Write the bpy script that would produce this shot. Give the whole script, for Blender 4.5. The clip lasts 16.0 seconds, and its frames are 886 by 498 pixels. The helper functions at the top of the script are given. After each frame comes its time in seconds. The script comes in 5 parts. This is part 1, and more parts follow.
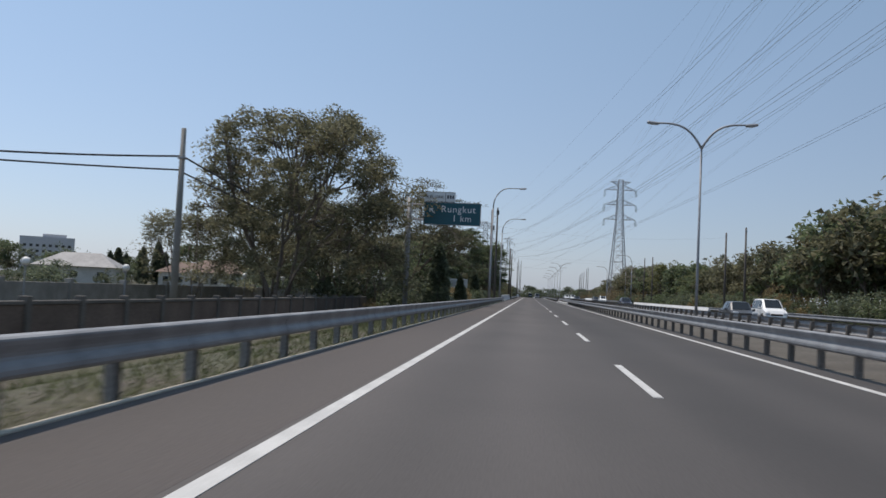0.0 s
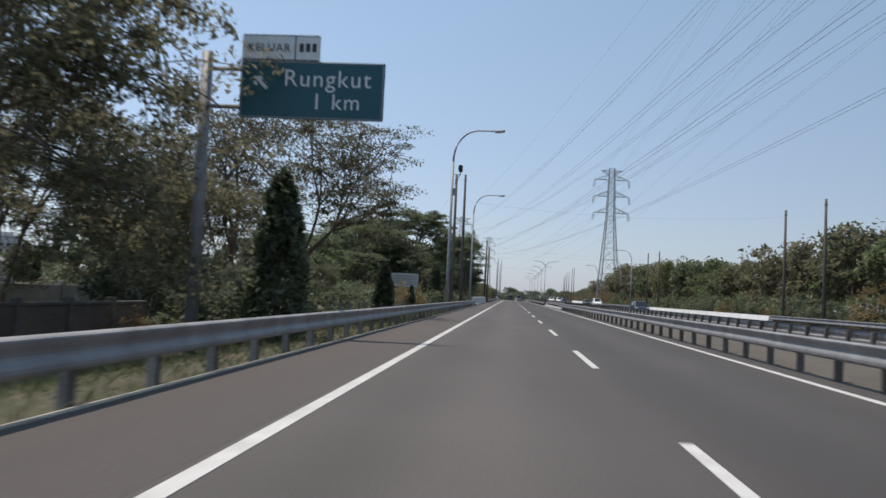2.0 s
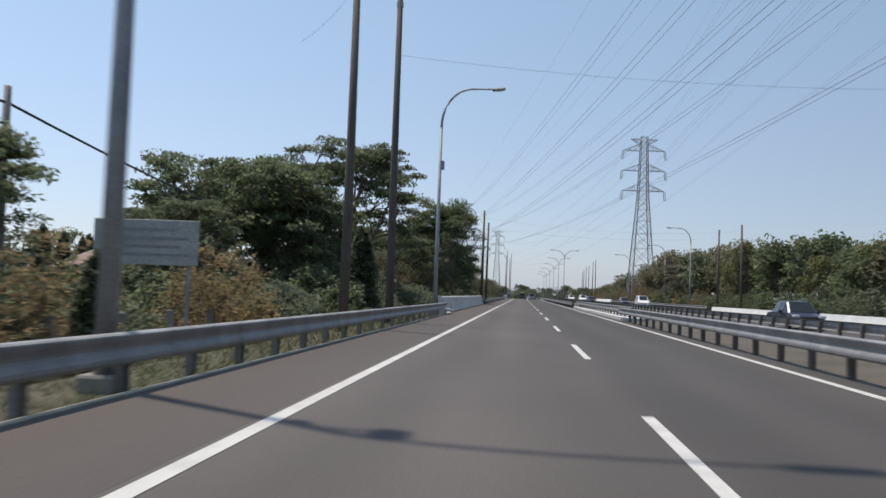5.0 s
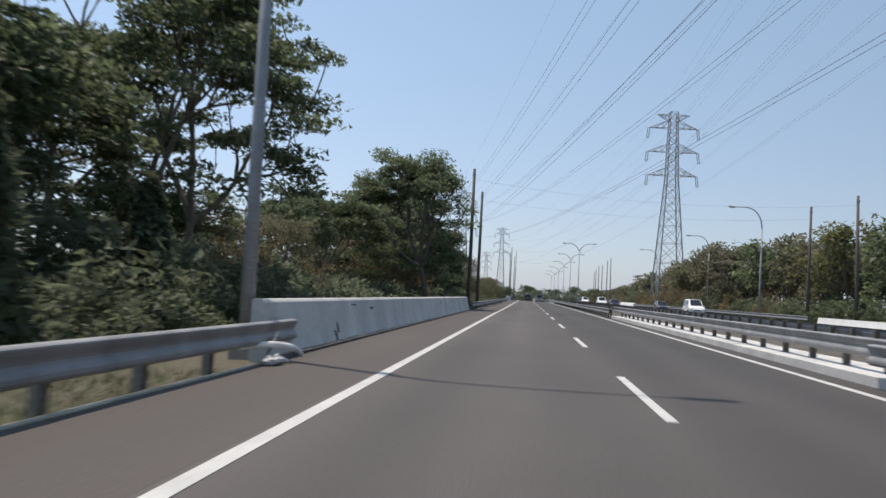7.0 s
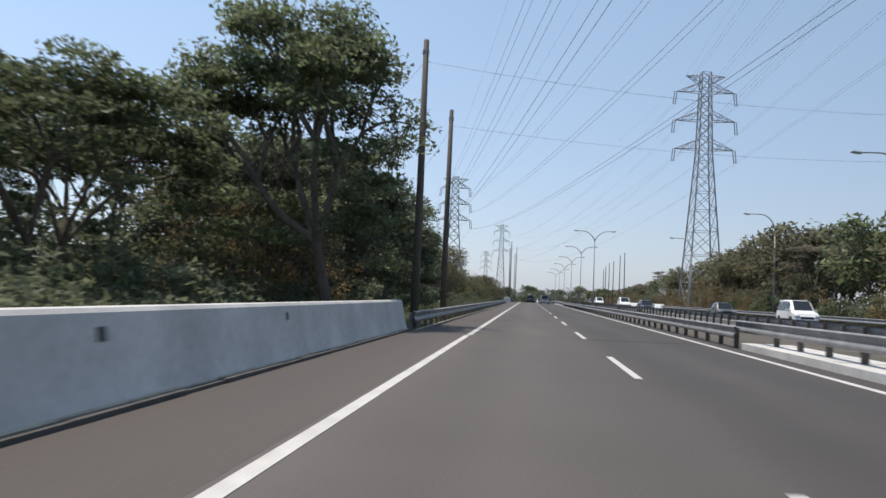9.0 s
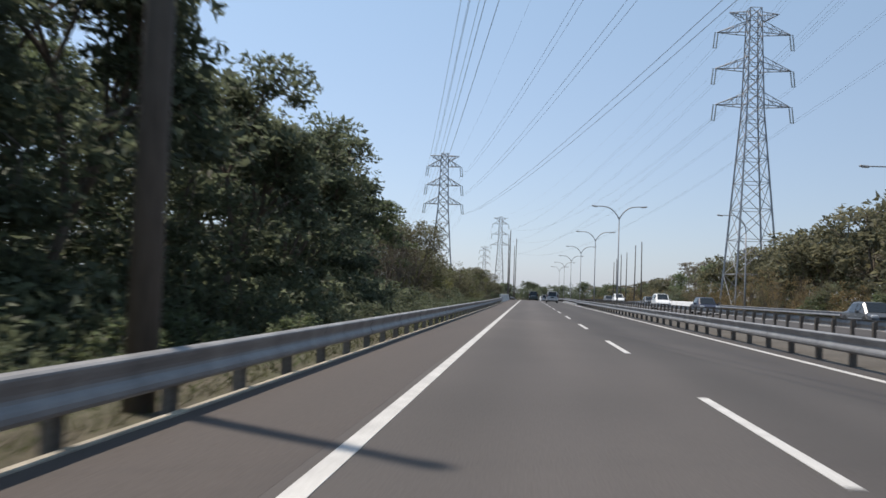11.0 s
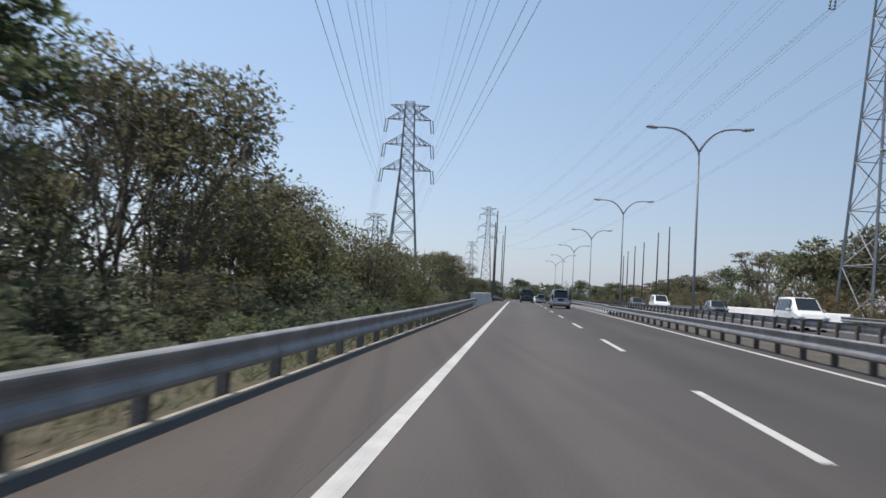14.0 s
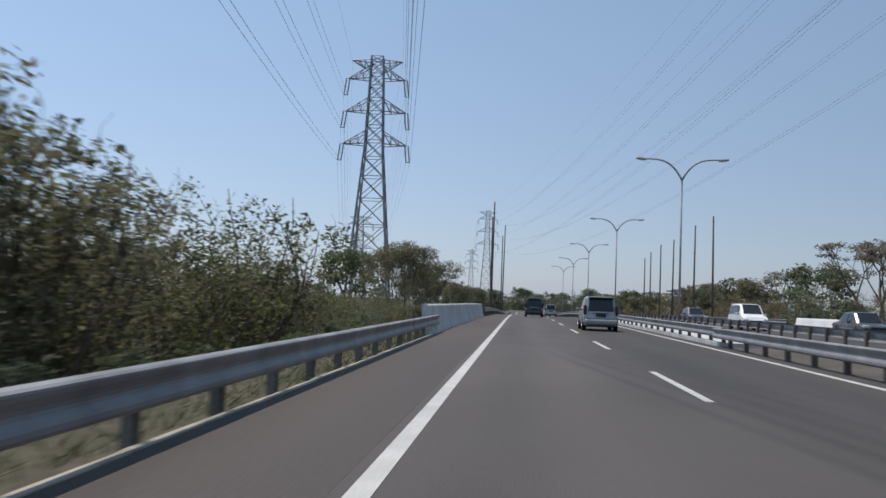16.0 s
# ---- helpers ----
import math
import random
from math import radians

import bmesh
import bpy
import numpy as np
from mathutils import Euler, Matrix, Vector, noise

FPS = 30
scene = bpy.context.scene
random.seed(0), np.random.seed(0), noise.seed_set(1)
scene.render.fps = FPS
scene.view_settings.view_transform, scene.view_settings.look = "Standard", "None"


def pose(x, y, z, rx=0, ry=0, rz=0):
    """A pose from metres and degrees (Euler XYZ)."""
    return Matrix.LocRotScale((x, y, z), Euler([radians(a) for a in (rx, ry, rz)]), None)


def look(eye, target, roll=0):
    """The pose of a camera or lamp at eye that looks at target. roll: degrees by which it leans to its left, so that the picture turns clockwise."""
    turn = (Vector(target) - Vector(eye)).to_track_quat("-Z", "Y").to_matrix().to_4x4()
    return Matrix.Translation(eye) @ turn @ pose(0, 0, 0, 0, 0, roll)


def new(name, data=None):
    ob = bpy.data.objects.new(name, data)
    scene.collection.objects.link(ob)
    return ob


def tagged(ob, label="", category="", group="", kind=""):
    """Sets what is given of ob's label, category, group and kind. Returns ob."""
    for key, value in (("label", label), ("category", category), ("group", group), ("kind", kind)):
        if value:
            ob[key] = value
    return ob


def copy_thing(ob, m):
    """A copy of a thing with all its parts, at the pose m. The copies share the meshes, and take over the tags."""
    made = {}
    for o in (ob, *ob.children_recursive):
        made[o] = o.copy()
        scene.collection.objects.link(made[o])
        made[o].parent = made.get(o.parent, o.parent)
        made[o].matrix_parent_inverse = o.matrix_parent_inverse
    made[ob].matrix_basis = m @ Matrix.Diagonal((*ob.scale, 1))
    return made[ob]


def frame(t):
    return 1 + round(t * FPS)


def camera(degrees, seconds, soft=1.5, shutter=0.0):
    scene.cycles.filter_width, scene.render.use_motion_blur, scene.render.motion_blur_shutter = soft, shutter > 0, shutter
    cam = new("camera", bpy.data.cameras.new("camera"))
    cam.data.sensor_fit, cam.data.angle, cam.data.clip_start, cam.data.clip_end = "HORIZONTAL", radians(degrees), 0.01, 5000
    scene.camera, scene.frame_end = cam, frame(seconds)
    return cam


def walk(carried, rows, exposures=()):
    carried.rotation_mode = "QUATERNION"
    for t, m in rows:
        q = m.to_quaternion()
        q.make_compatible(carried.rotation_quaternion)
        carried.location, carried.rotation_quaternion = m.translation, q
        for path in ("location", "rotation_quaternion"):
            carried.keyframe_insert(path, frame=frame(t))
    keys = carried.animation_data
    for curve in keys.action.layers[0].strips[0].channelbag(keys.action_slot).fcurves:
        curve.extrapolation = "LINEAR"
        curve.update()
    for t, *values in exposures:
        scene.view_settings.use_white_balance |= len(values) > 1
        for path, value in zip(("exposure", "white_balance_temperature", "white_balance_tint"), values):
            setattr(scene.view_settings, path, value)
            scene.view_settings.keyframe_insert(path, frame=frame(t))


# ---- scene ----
cam = camera(55.0, 16.0, soft=1.55, shutter=0.32)
EYE = 1.231  # metres above the road surface
ROWS = [  # seconds, x, y, pitch, roll, yaw
    (0.0, 0.113, 0.301, 2.78, -2.76, 5.77),
    (0.5, 0.079, 8.803, 2.85, -2.43, 5.45),
    (1.0, 0.067, 17.339, 3.03, -2.38, 5.02),
    (1.5, 0.097, 25.943, 3.06, -2.40, 4.71),
    (2.0, 0.182, 34.625, 2.98, -2.82, 4.49),
    (2.5, 0.294, 43.308, 3.09, -1.87, 4.55),
    (3.0, 0.397, 51.889, 3.09, -1.99, 4.60),
    (3.5, 0.462, 60.302, 3.16, -1.79, 4.87),
    (4.0, 0.489, 68.610, 3.13, -2.12, 5.20),
    (6.3, 0.318, 107.250, 2.56, -2.10, 5.39),
    (6.5, 0.296, 110.690, 2.95, -1.97, 5.56),
    (7.0, 0.245, 119.344, 2.89, -2.82, 5.62),
    (7.5, 0.193, 128.015, 3.63, -2.88, 5.61),
    (8.0, 0.139, 136.629, 2.47, -3.20, 5.53),
    (8.5, 0.077, 145.132, 2.44, -2.67, 5.57),
    (9.0, 0.005, 153.555, 2.99, -2.35, 5.71),
    (9.5, -0.080, 161.949, 3.02, -2.32, 5.85),
    (10.0, -0.179, 170.367, 2.96, -2.35, 6.10),
    (10.2, -0.224, 173.751, 2.94, -2.05, 6.25),
    (12.3, -0.661, 209.573, 2.60, -2.52, 5.04),
    (12.5, -0.681, 212.969, 2.59, -2.51, 5.10),
    (13.0, -0.706, 221.433, 2.71, -3.18, 5.11),
    (13.5, -0.711, 229.882, 2.73, -2.79, 5.07),
    (14.0, -0.710, 238.351, 2.67, -2.97, 4.99),
    (14.5, -0.718, 246.869, 2.79, -2.38, 4.99),
    (15.0, -0.735, 255.429, 2.75, -2.42, 5.07),
    (15.5, -0.758, 264.017, 2.99, -2.36, 5.23),
    (16.0, -0.784, 272.619, 3.41, -2.24, 5.15),
]
walk(cam, [(t, pose(x, y, EYE, 90 + p, r, yaw)) for t, x, y, p, r, yaw in ROWS], [(0.0, -0.24, 6550, 13.0), (1.0, -0.05, 6700, 13.0), (3.5, -0.06, 6730, 13.0), (6.5, 0.06, 6770, 13.0), (8.0, 0.03, 6720, 13.0), (8.5, -0.13, 6650, 13.0), (9.0, 0.11, 6750, 13.0), (10.0, 0.14, 6750, 13.0), (12.5, 0.02, 6720, 13.0), (13.0, 0.07, 6720, 13.0), (14.5, -0.07, 6550, 13.0), (16.0, -0.22, 6470, 13.0)])

# ---------------------------------------------------------------- light
SUN_EL, SUN_DIR = 70.0, Vector((-0.83, 0.56, 0.0)).normalized()
world = bpy.data.worlds.new("sky")
scene.world = world
world.use_nodes = True
wn = world.node_tree
sky = wn.nodes.new("ShaderNodeTexSky")
sky.sky_type, sky.sun_disc = "NISHITA", False
sky.sun_elevation = radians(SUN_EL)
sky.sun_rotation = math.atan2(SUN_DIR.x, SUN_DIR.y)
sky.air_density, sky.dust_density, sky.ozone_density = 1.0, 0.8, 2.0
wn.nodes["Background"].inputs["Strength"].default_value = 0.15
haze = wn.nodes.new("ShaderNodeMix")  # pale tropical haze evens out the clear sky
haze.data_type = "RGBA"
haze.inputs["Factor"].default_value = 0.58
wn.links.new(sky.outputs[0], haze.inputs["A"])
# the hazy sky is a little brighter on the sun's side
dirs, axes, lean = wn.nodes.new("ShaderNodeTexCoord"), wn.nodes.new("ShaderNodeSeparateXYZ"), wn.nodes.new("ShaderNodeMapRange")
wn.links.new(dirs.outputs["Generated"], axes.inputs[0])
wn.links.new(axes.outputs["X"], lean.inputs[0])
# and the haze itself is greyer towards the horizon
rise, tone = wn.nodes.new("ShaderNodeMapRange"), wn.nodes.new("ShaderNodeMix")
rise.inputs[1].default_value, rise.inputs[2].default_value = 0.0, 0.4
wn.links.new(axes.outputs["Z"], rise.inputs[0])
tone.data_type = "RGBA"
tone.inputs["A"].default_value, tone.inputs["B"].default_value = (2.92, 3.7, 5.1, 1.0), (2.38, 3.72, 5.15, 1.0)
wn.links.new(rise.outputs[0], tone.inputs["Factor"])
wn.links.new(tone.outputs["Result"], haze.inputs["B"])
lean.inputs[1].default_value, lean.inputs[2].default_value = -1.0, 1.0
lean.inputs[3].default_value, lean.inputs[4].default_value = 1.29, 0.67
scale_sky = wn.nodes.new("ShaderNodeVectorMath")
scale_sky.operation = "SCALE"
wn.links.new(haze.outputs["Result"], scale_sky.inputs[0])
wn.links.new(lean.outputs[0], scale_sky.inputs["Scale"])
wn.links.new(scale_sky.outputs[0], wn.nodes["Background"].inputs["Color"])
sun = new("sun", bpy.data.lights.new("sun", "SUN"))
sun.data.energy, sun.data.angle, sun.data.color = 4.15, radians(1.0), (1.0, 0.925, 0.81)
to_sun = SUN_DIR * math.cos(radians(SUN_EL)) + Vector((0, 0, math.sin(radians(SUN_EL))))
sun.matrix_world = look(to_sun * 50, (0, 0, 0))


# ---------------------------------------------------------------- materials
def surface(name, colour, rough=0.8, metal=0.0, var=0.25, scale=3.0, fine=60.0, bump=0.15, second=None, isle=0.0, obj=0.0, spec=0.5, trans=0.0, stretch=None):
    """A procedural surface: two scales of noise on the colour, a fine relief, and variation from piece to piece."""
    m = bpy.data.materials.new(name)
    m.use_nodes = True
    n, l = m.node_tree.nodes, m.node_tree.links
    b = n["Principled BSDF"]
    co = n.new("ShaderNodeTexCoord")
    mp = n.new("ShaderNodeMapping")
    l.new(co.outputs["Object"], mp.inputs[0])
    if stretch:
        mp.inputs["Scale"].default_value = stretch
    big, small = n.new("ShaderNodeTexNoise"), n.new("ShaderNodeTexNoise")
    big.inputs["Scale"].default_value, small.inputs["Scale"].default_value = scale, fine
    big.inputs["Detail"].default_value, small.inputs["Detail"].default_value = 5, 3
    for k in (big, small):
        l.new(mp.outputs[0], k.inputs["Vector"])
    ramp = n.new("ShaderNodeValToRGB")
    c2 = second or tuple(c * (1 - var) for c in colour)
    ramp.color_ramp.elements[0].position, ramp.color_ramp.elements[1].position = 0.35, 0.68
    ramp.color_ramp.elements[0].color, ramp.color_ramp.elements[1].color = (*c2, 1), (*colour, 1)
    l.new(big.outputs[0], ramp.inputs[0])
    hsv = n.new("ShaderNodeHueSaturation")
    l.new(ramp.outputs[0], hsv.inputs["Color"])
    mr = n.new("ShaderNodeMapRange")
    mr.inputs[1].default_value, mr.inputs[2].default_value = 0.3, 0.7
    mr.inputs[3].default_value, mr.inputs[4].default_value = 1 - var * 0.7, 1 + var * 0.7
    l.new(small.outputs[0], mr.inputs[0])
    val = mr.outputs[0]
    for amount, node, socket in ((isle, "ShaderNodeNewGeometry", "Random Per Island"), (obj, "ShaderNodeObjectInfo", "Random")):
        if amount:
            g, r2, mul = n.new(node), n.new("ShaderNodeMapRange"), n.new("ShaderNodeMath")
            r2.inputs[3].default_value, r2.inputs[4].default_value = 1 - amount, 1 + amount
            l.new(g.outputs[socket], r2.inputs[0])
            mul.operation = "MULTIPLY"
            l.new(val, mul.inputs[0])
            l.new(r2.outputs[0], mul.inputs[1])
            val = mul.outputs[0]
    l.new(val, hsv.inputs["Value"])
    l.new(hsv.outputs[0], b.inputs["Base Color"])
    b.inputs["Roughness"].default_value, b.inputs["Metallic"].default_value = rough, metal
    b.inputs["Specular IOR Level"].default_value = spec
    if bump:
        bp = n.new("ShaderNodeBump")
        bp.inputs["Strength"].default_value, bp.inputs["Distance"].default_value = bump, 0.01
        l.new(small.outputs[0], bp.inputs["Height"])
        l.new(bp.outputs[0], b.inputs["Normal"])
    if trans:
        t, mix = n.new("ShaderNodeBsdfTranslucent"), n.new("ShaderNodeMixShader")
        l.new(hsv.outputs[0], t.inputs[0])
        mix.inputs[0].default_value = trans
        l.new(b.outputs[0], mix.inputs[1])
        l.new(t.outputs[0], mix.inputs[2])
        l.new(mix.outputs[0], n["Material Output"].inputs[0])
    return m


M = {
    "shoulder": surface("shoulder_asphalt", (0.083, 0.0692, 0.0622), 0.9, var=0.18, scale=0.4, fine=50, bump=0.3, second=(0.064, 0.0548, 0.051), stretch=(1.0, 0.1, 1.0)),
    "asphalt": surface("asphalt", (0.086, 0.0755, 0.0705), 0.88, var=0.16, scale=0.35, fine=55, bump=0.3, second=(0.066, 0.0585, 0.0555), stretch=(1.0, 0.12, 1.0)),
    "paint": surface("road_paint", (0.54, 0.53, 0.51), 0.7, var=0.2, scale=2.0, fine=40, bump=0.1),
    "tar": surface("tar_patch", (0.04, 0.038, 0.037), 0.8, var=0.2, scale=4, fine=60),
    "concrete": surface("concrete", (0.30, 0.285, 0.26), 0.9, var=0.3, scale=1.2, fine=35, bump=0.3),
    "kerb": surface("kerb_concrete", (0.42, 0.38, 0.31), 0.9, var=0.35, scale=1.5, fine=30, bump=0.3),
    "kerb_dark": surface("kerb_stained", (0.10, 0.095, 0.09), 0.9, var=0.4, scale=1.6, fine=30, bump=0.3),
    "white_wall": surface("whitewashed_concrete", (0.60, 0.59, 0.575), 0.85, var=0.14, scale=0.7, fine=9, bump=0.06, second=(0.44, 0.437, 0.43)),
    "steel": surface("galvanised_steel", (0.30, 0.30, 0.305), 0.55, metal=0.3, var=0.22, scale=1.5, fine=30, bump=0.06, second=(0.20, 0.20, 0.205), spec=0.3),
    "steel_dull": surface("dull_galvanised_steel", (0.33, 0.33, 0.34), 0.6, metal=0.35, var=0.25, scale=2.0, fine=30, bump=0.08),
    "post_grey": surface("grey_post_steel", (0.27, 0.255, 0.24), 0.75, metal=0.1, var=0.3, scale=3, fine=30, bump=0.15, obj=0.2),
    "parapet_white": surface("bright_limewash", (0.80, 0.79, 0.77), 0.85, var=0.08, scale=0.6, fine=9, bump=0.05, second=(0.70, 0.69, 0.67)),
    "post": surface("weathered_post_steel", (0.17, 0.145, 0.125), 0.75, metal=0.2, var=0.3, scale=3, fine=30, bump=0.15, obj=0.2),
    "lattice": surface("tower_steel", (0.30, 0.31, 0.33), 0.65, metal=0.3, var=0.2, scale=0.5, fine=8, bump=0),
    "wire": surface("conductor_wire", (0.17, 0.18, 0.20), 0.6, metal=0.3, var=0.1, scale=1, fine=5, bump=0),
    "cable": surface("black_cable", (0.03, 0.03, 0.035), 0.6, var=0.1, scale=1, fine=5, bump=0),
    "glass_ins": surface("insulator_glass", (0.25, 0.28, 0.28), 0.3, var=0.1, scale=2, fine=8, bump=0),
    "pole": surface("timber_pole", (0.12, 0.10, 0.085), 0.85, var=0.3, scale=1.5, fine=20, bump=0.3, stretch=(1, 1, 0.15), obj=0.15),
    "pole_conc": surface("concrete_pole", (0.25, 0.24, 0.22), 0.85, var=0.25, scale=1.2, fine=20, bump=0.2),
    "green": surface("sign_green", (0.004, 0.085, 0.115), 0.45, var=0.12, scale=0.8, fine=12, bump=0.02),
    "sign_white": surface("sign_white", (0.72, 0.73, 0.74), 0.45, var=0.1, scale=0.8, fine=12, bump=0.02),
    "board": surface("weathered_board", (0.42, 0.42, 0.40), 0.7, var=0.25, scale=1.2, fine=12, bump=0.02),
    "sign_black": surface("sign_black", (0.03, 0.03, 0.035), 0.5, var=0.1, scale=1, fine=12, bump=0),
    "dirt": surface("dry_dirt", (0.10, 0.087, 0.07), 0.95, var=0.4, scale=0.6, fine=9, bump=0.6, second=(0.066, 0.056, 0.044)),
    "ground": surface("dry_grassland", (0.095, 0.077, 0.056), 0.95, var=0.4, scale=0.35, fine=6, bump=0.6, second=(0.068, 0.07, 0.037)),
    "bark": surface("bark", (0.18, 0.145, 0.115), 0.9, var=0.4, scale=3, fine=25, bump=0.5, stretch=(1, 1, 0.3)),
    "leaf": surface("broad_leaves", (0.158, 0.188, 0.10), 0.5, var=0.3, scale=0.35, fine=5, bump=0, second=(0.112, 0.14, 0.075), isle=0.4, obj=0.2, spec=0.35, trans=0.58),
    "leaf_dark": surface("dark_leaves", (0.155, 0.178, 0.112), 0.55, var=0.3, scale=0.35, fine=5, bump=0, second=(0.112, 0.132, 0.082), isle=0.4, obj=0.2, spec=0.35, trans=0.58),
    "leaf_dry": surface("dusty_leaves", (0.192, 0.18, 0.112), 0.65, var=0.35, scale=0.4, fine=5, bump=0, second=(0.12, 0.12, 0.072), isle=0.45, obj=0.2, spec=0.3, trans=0.55),
    "leaf_pale": surface("pale_dry_leaves", (0.24, 0.215, 0.17), 0.7, var=0.35, scale=0.4, fine=5, bump=0, second=(0.14, 0.13, 0.095), isle=0.45, obj=0.2, spec=0.2, trans=0.5),
    "leaf_lime": surface("fresh_leaves", (0.19, 0.195, 0.078), 0.6, var=0.3, scale=0.4, fine=5, bump=0, second=(0.13, 0.135, 0.058), isle=0.4, obj=0.15, spec=0.25, trans=0.45),
    "thatch": surface("dead_foliage", (0.33, 0.25, 0.13), 0.8, var=0.35, scale=0.5, fine=6, bump=0, second=(0.17, 0.13, 0.07), isle=0.4, obj=0.15, spec=0.25, trans=0.455),
    "grass": surface("straw_grass", (0.12, 0.11, 0.065), 0.9, var=0.35, scale=0.5, fine=8, bump=0, second=(0.08, 0.105, 0.04), isle=0.4, spec=0.2, trans=0.2),
    "brick": surface("brown_block_wall", (0.17, 0.125, 0.10), 0.92, var=0.35, scale=0.7, fine=14, bump=0.4),
    "wall_post": surface("weathered_concrete", (0.15, 0.135, 0.12), 0.92, var=0.35, scale=1.2, fine=25, bump=0.3),
    "globe": surface("opal_globe", (0.78, 0.77, 0.74), 0.35, var=0.08, scale=3, fine=20, bump=0),
    "roof": surface("roof_sheet", (0.27, 0.26, 0.255), 0.7, var=0.25, scale=0.5, fine=8, bump=0.1, obj=0.3),
    "roof_tile": surface("clay_roof", (0.22, 0.15, 0.12), 0.85, var=0.3, scale=0.6, fine=8, bump=0.2, obj=0.2),
    "render_wall": surface("plaster_wall", (0.55, 0.53, 0.49), 0.9, var=0.2, scale=0.5, fine=8, bump=0.1, obj=0.2),
    "silver": surface("silver_paint", (0.36, 0.355, 0.35), 0.38, metal=0.45, var=0.06, scale=1, fine=60, bump=0),
    "car_white": surface("white_paint", (0.78, 0.78, 0.77), 0.3, var=0.06, scale=1, fine=30, bump=0),
    "car_dark": surface("dark_green_paint", (0.03, 0.045, 0.04), 0.3, var=0.1, scale=1, fine=30, bump=0),
    "car_grey": surface("grey_paint", (0.10, 0.105, 0.115), 0.3, metal=0.3, var=0.1, scale=1, fine=30, bump=0),
    "car_blue": surface("navy_paint", (0.025, 0.03, 0.055), 0.3, var=0.1, scale=1, fine=30, bump=0),
    "window": surface("tinted_glass", (0.02, 0.024, 0.028), 0.08, var=0.1, scale=1, fine=10, bump=0),
    "rubber": surface("tyre_rubber", (0.02, 0.02, 0.02), 0.85, var=0.2, scale=5, fine=40, bump=0.2),
    "alloy": surface("alloy_rim", (0.5, 0.5, 0.51), 0.35, metal=0.8, var=0.1, scale=4, fine=30, bump=0),
    "plastic": surface("black_plastic", (0.025, 0.025, 0.027), 0.6, var=0.1, scale=4, fine=40, bump=0),
    "red": surface("tail_lamp_red", (0.08, 0.010, 0.010), 0.25, var=0.15, scale=4, fine=30, bump=0),
    "lamp_glass": surface("lamp_lens", (0.62, 0.63, 0.64), 0.25, var=0.1, scale=4, fine=30, bump=0),
    "haze_block": surface("pale_tower_block", (0.5, 0.5, 0.52), 0.9, var=0.1, scale=0.1, fine=1, bump=0),
}


def tyre_tracks(m, spacing, start, depth):
    """Darkens an asphalt in broad, wavering tracks where tyres run, along y."""
    n, l = m.node_tree.nodes, m.node_tree.links
    base = n["Principled BSDF"].inputs["Base Color"]
    src = base.links[0].from_socket
    co, sp = n.new("ShaderNodeTexCoord"), n.new("ShaderNodeSeparateXYZ")
    l.new(co.outputs["Object"], sp.inputs[0])
    wob = n.new("ShaderNodeTexNoise")
    wob.inputs["Scale"].default_value = 0.08
    l.new(co.outputs["Object"], wob.inputs["Vector"])

    def calc(op, x, y):
        k = n.new("ShaderNodeMath")
        k.operation = op
        for i, v in enumerate((x, y)):
            if v is not None:
                if isinstance(v, float):
                    k.inputs[i].default_value = v
                else:
                    l.new(v, k.inputs[i])
        return k.outputs[0]

    x = calc("ADD", sp.outputs[0], wob.outputs[0])
    c = calc("COSINE", calc("MULTIPLY", calc("SUBTRACT", x, start + 0.5), 2 * math.pi / spacing), None)
    v = calc("SUBTRACT", 1.0, calc("MULTIPLY", c, depth))
    # broad worn blotches, and a darker overtaking lane, with the view's dim right side put into its colour
    blot = n.new("ShaderNodeTexNoise")
    blot.inputs["Scale"].default_value, blot.inputs["Detail"].default_value = 0.22, 6
    l.new(co.outputs["Object"], blot.inputs["Vector"])
    v = calc("ADD", v, calc("MULTIPLY", calc("SUBTRACT", blot.outputs[0], 0.5), 0.45))
    # lowers the colour value right of the lane line to imitate lens falloff
    lane = n.new("ShaderNodeMapRange")
    lane.inputs[1].default_value, lane.inputs[2].default_value = 1.4, 2.6
    lane.inputs[3].default_value, lane.inputs[4].default_value = 1.0, 0.64
    l.new(x, lane.inputs[0])
    v = calc("MULTIPLY", v, lane.outputs[0])
    mix = n.new("ShaderNodeHueSaturation")
    l.new(src, mix.inputs["Color"])
    l.new(v, mix.inputs["Value"])
    l.new(mix.outputs[0], base)


tyre_tracks(M["asphalt"], 1.8, 0.9, 0.09)


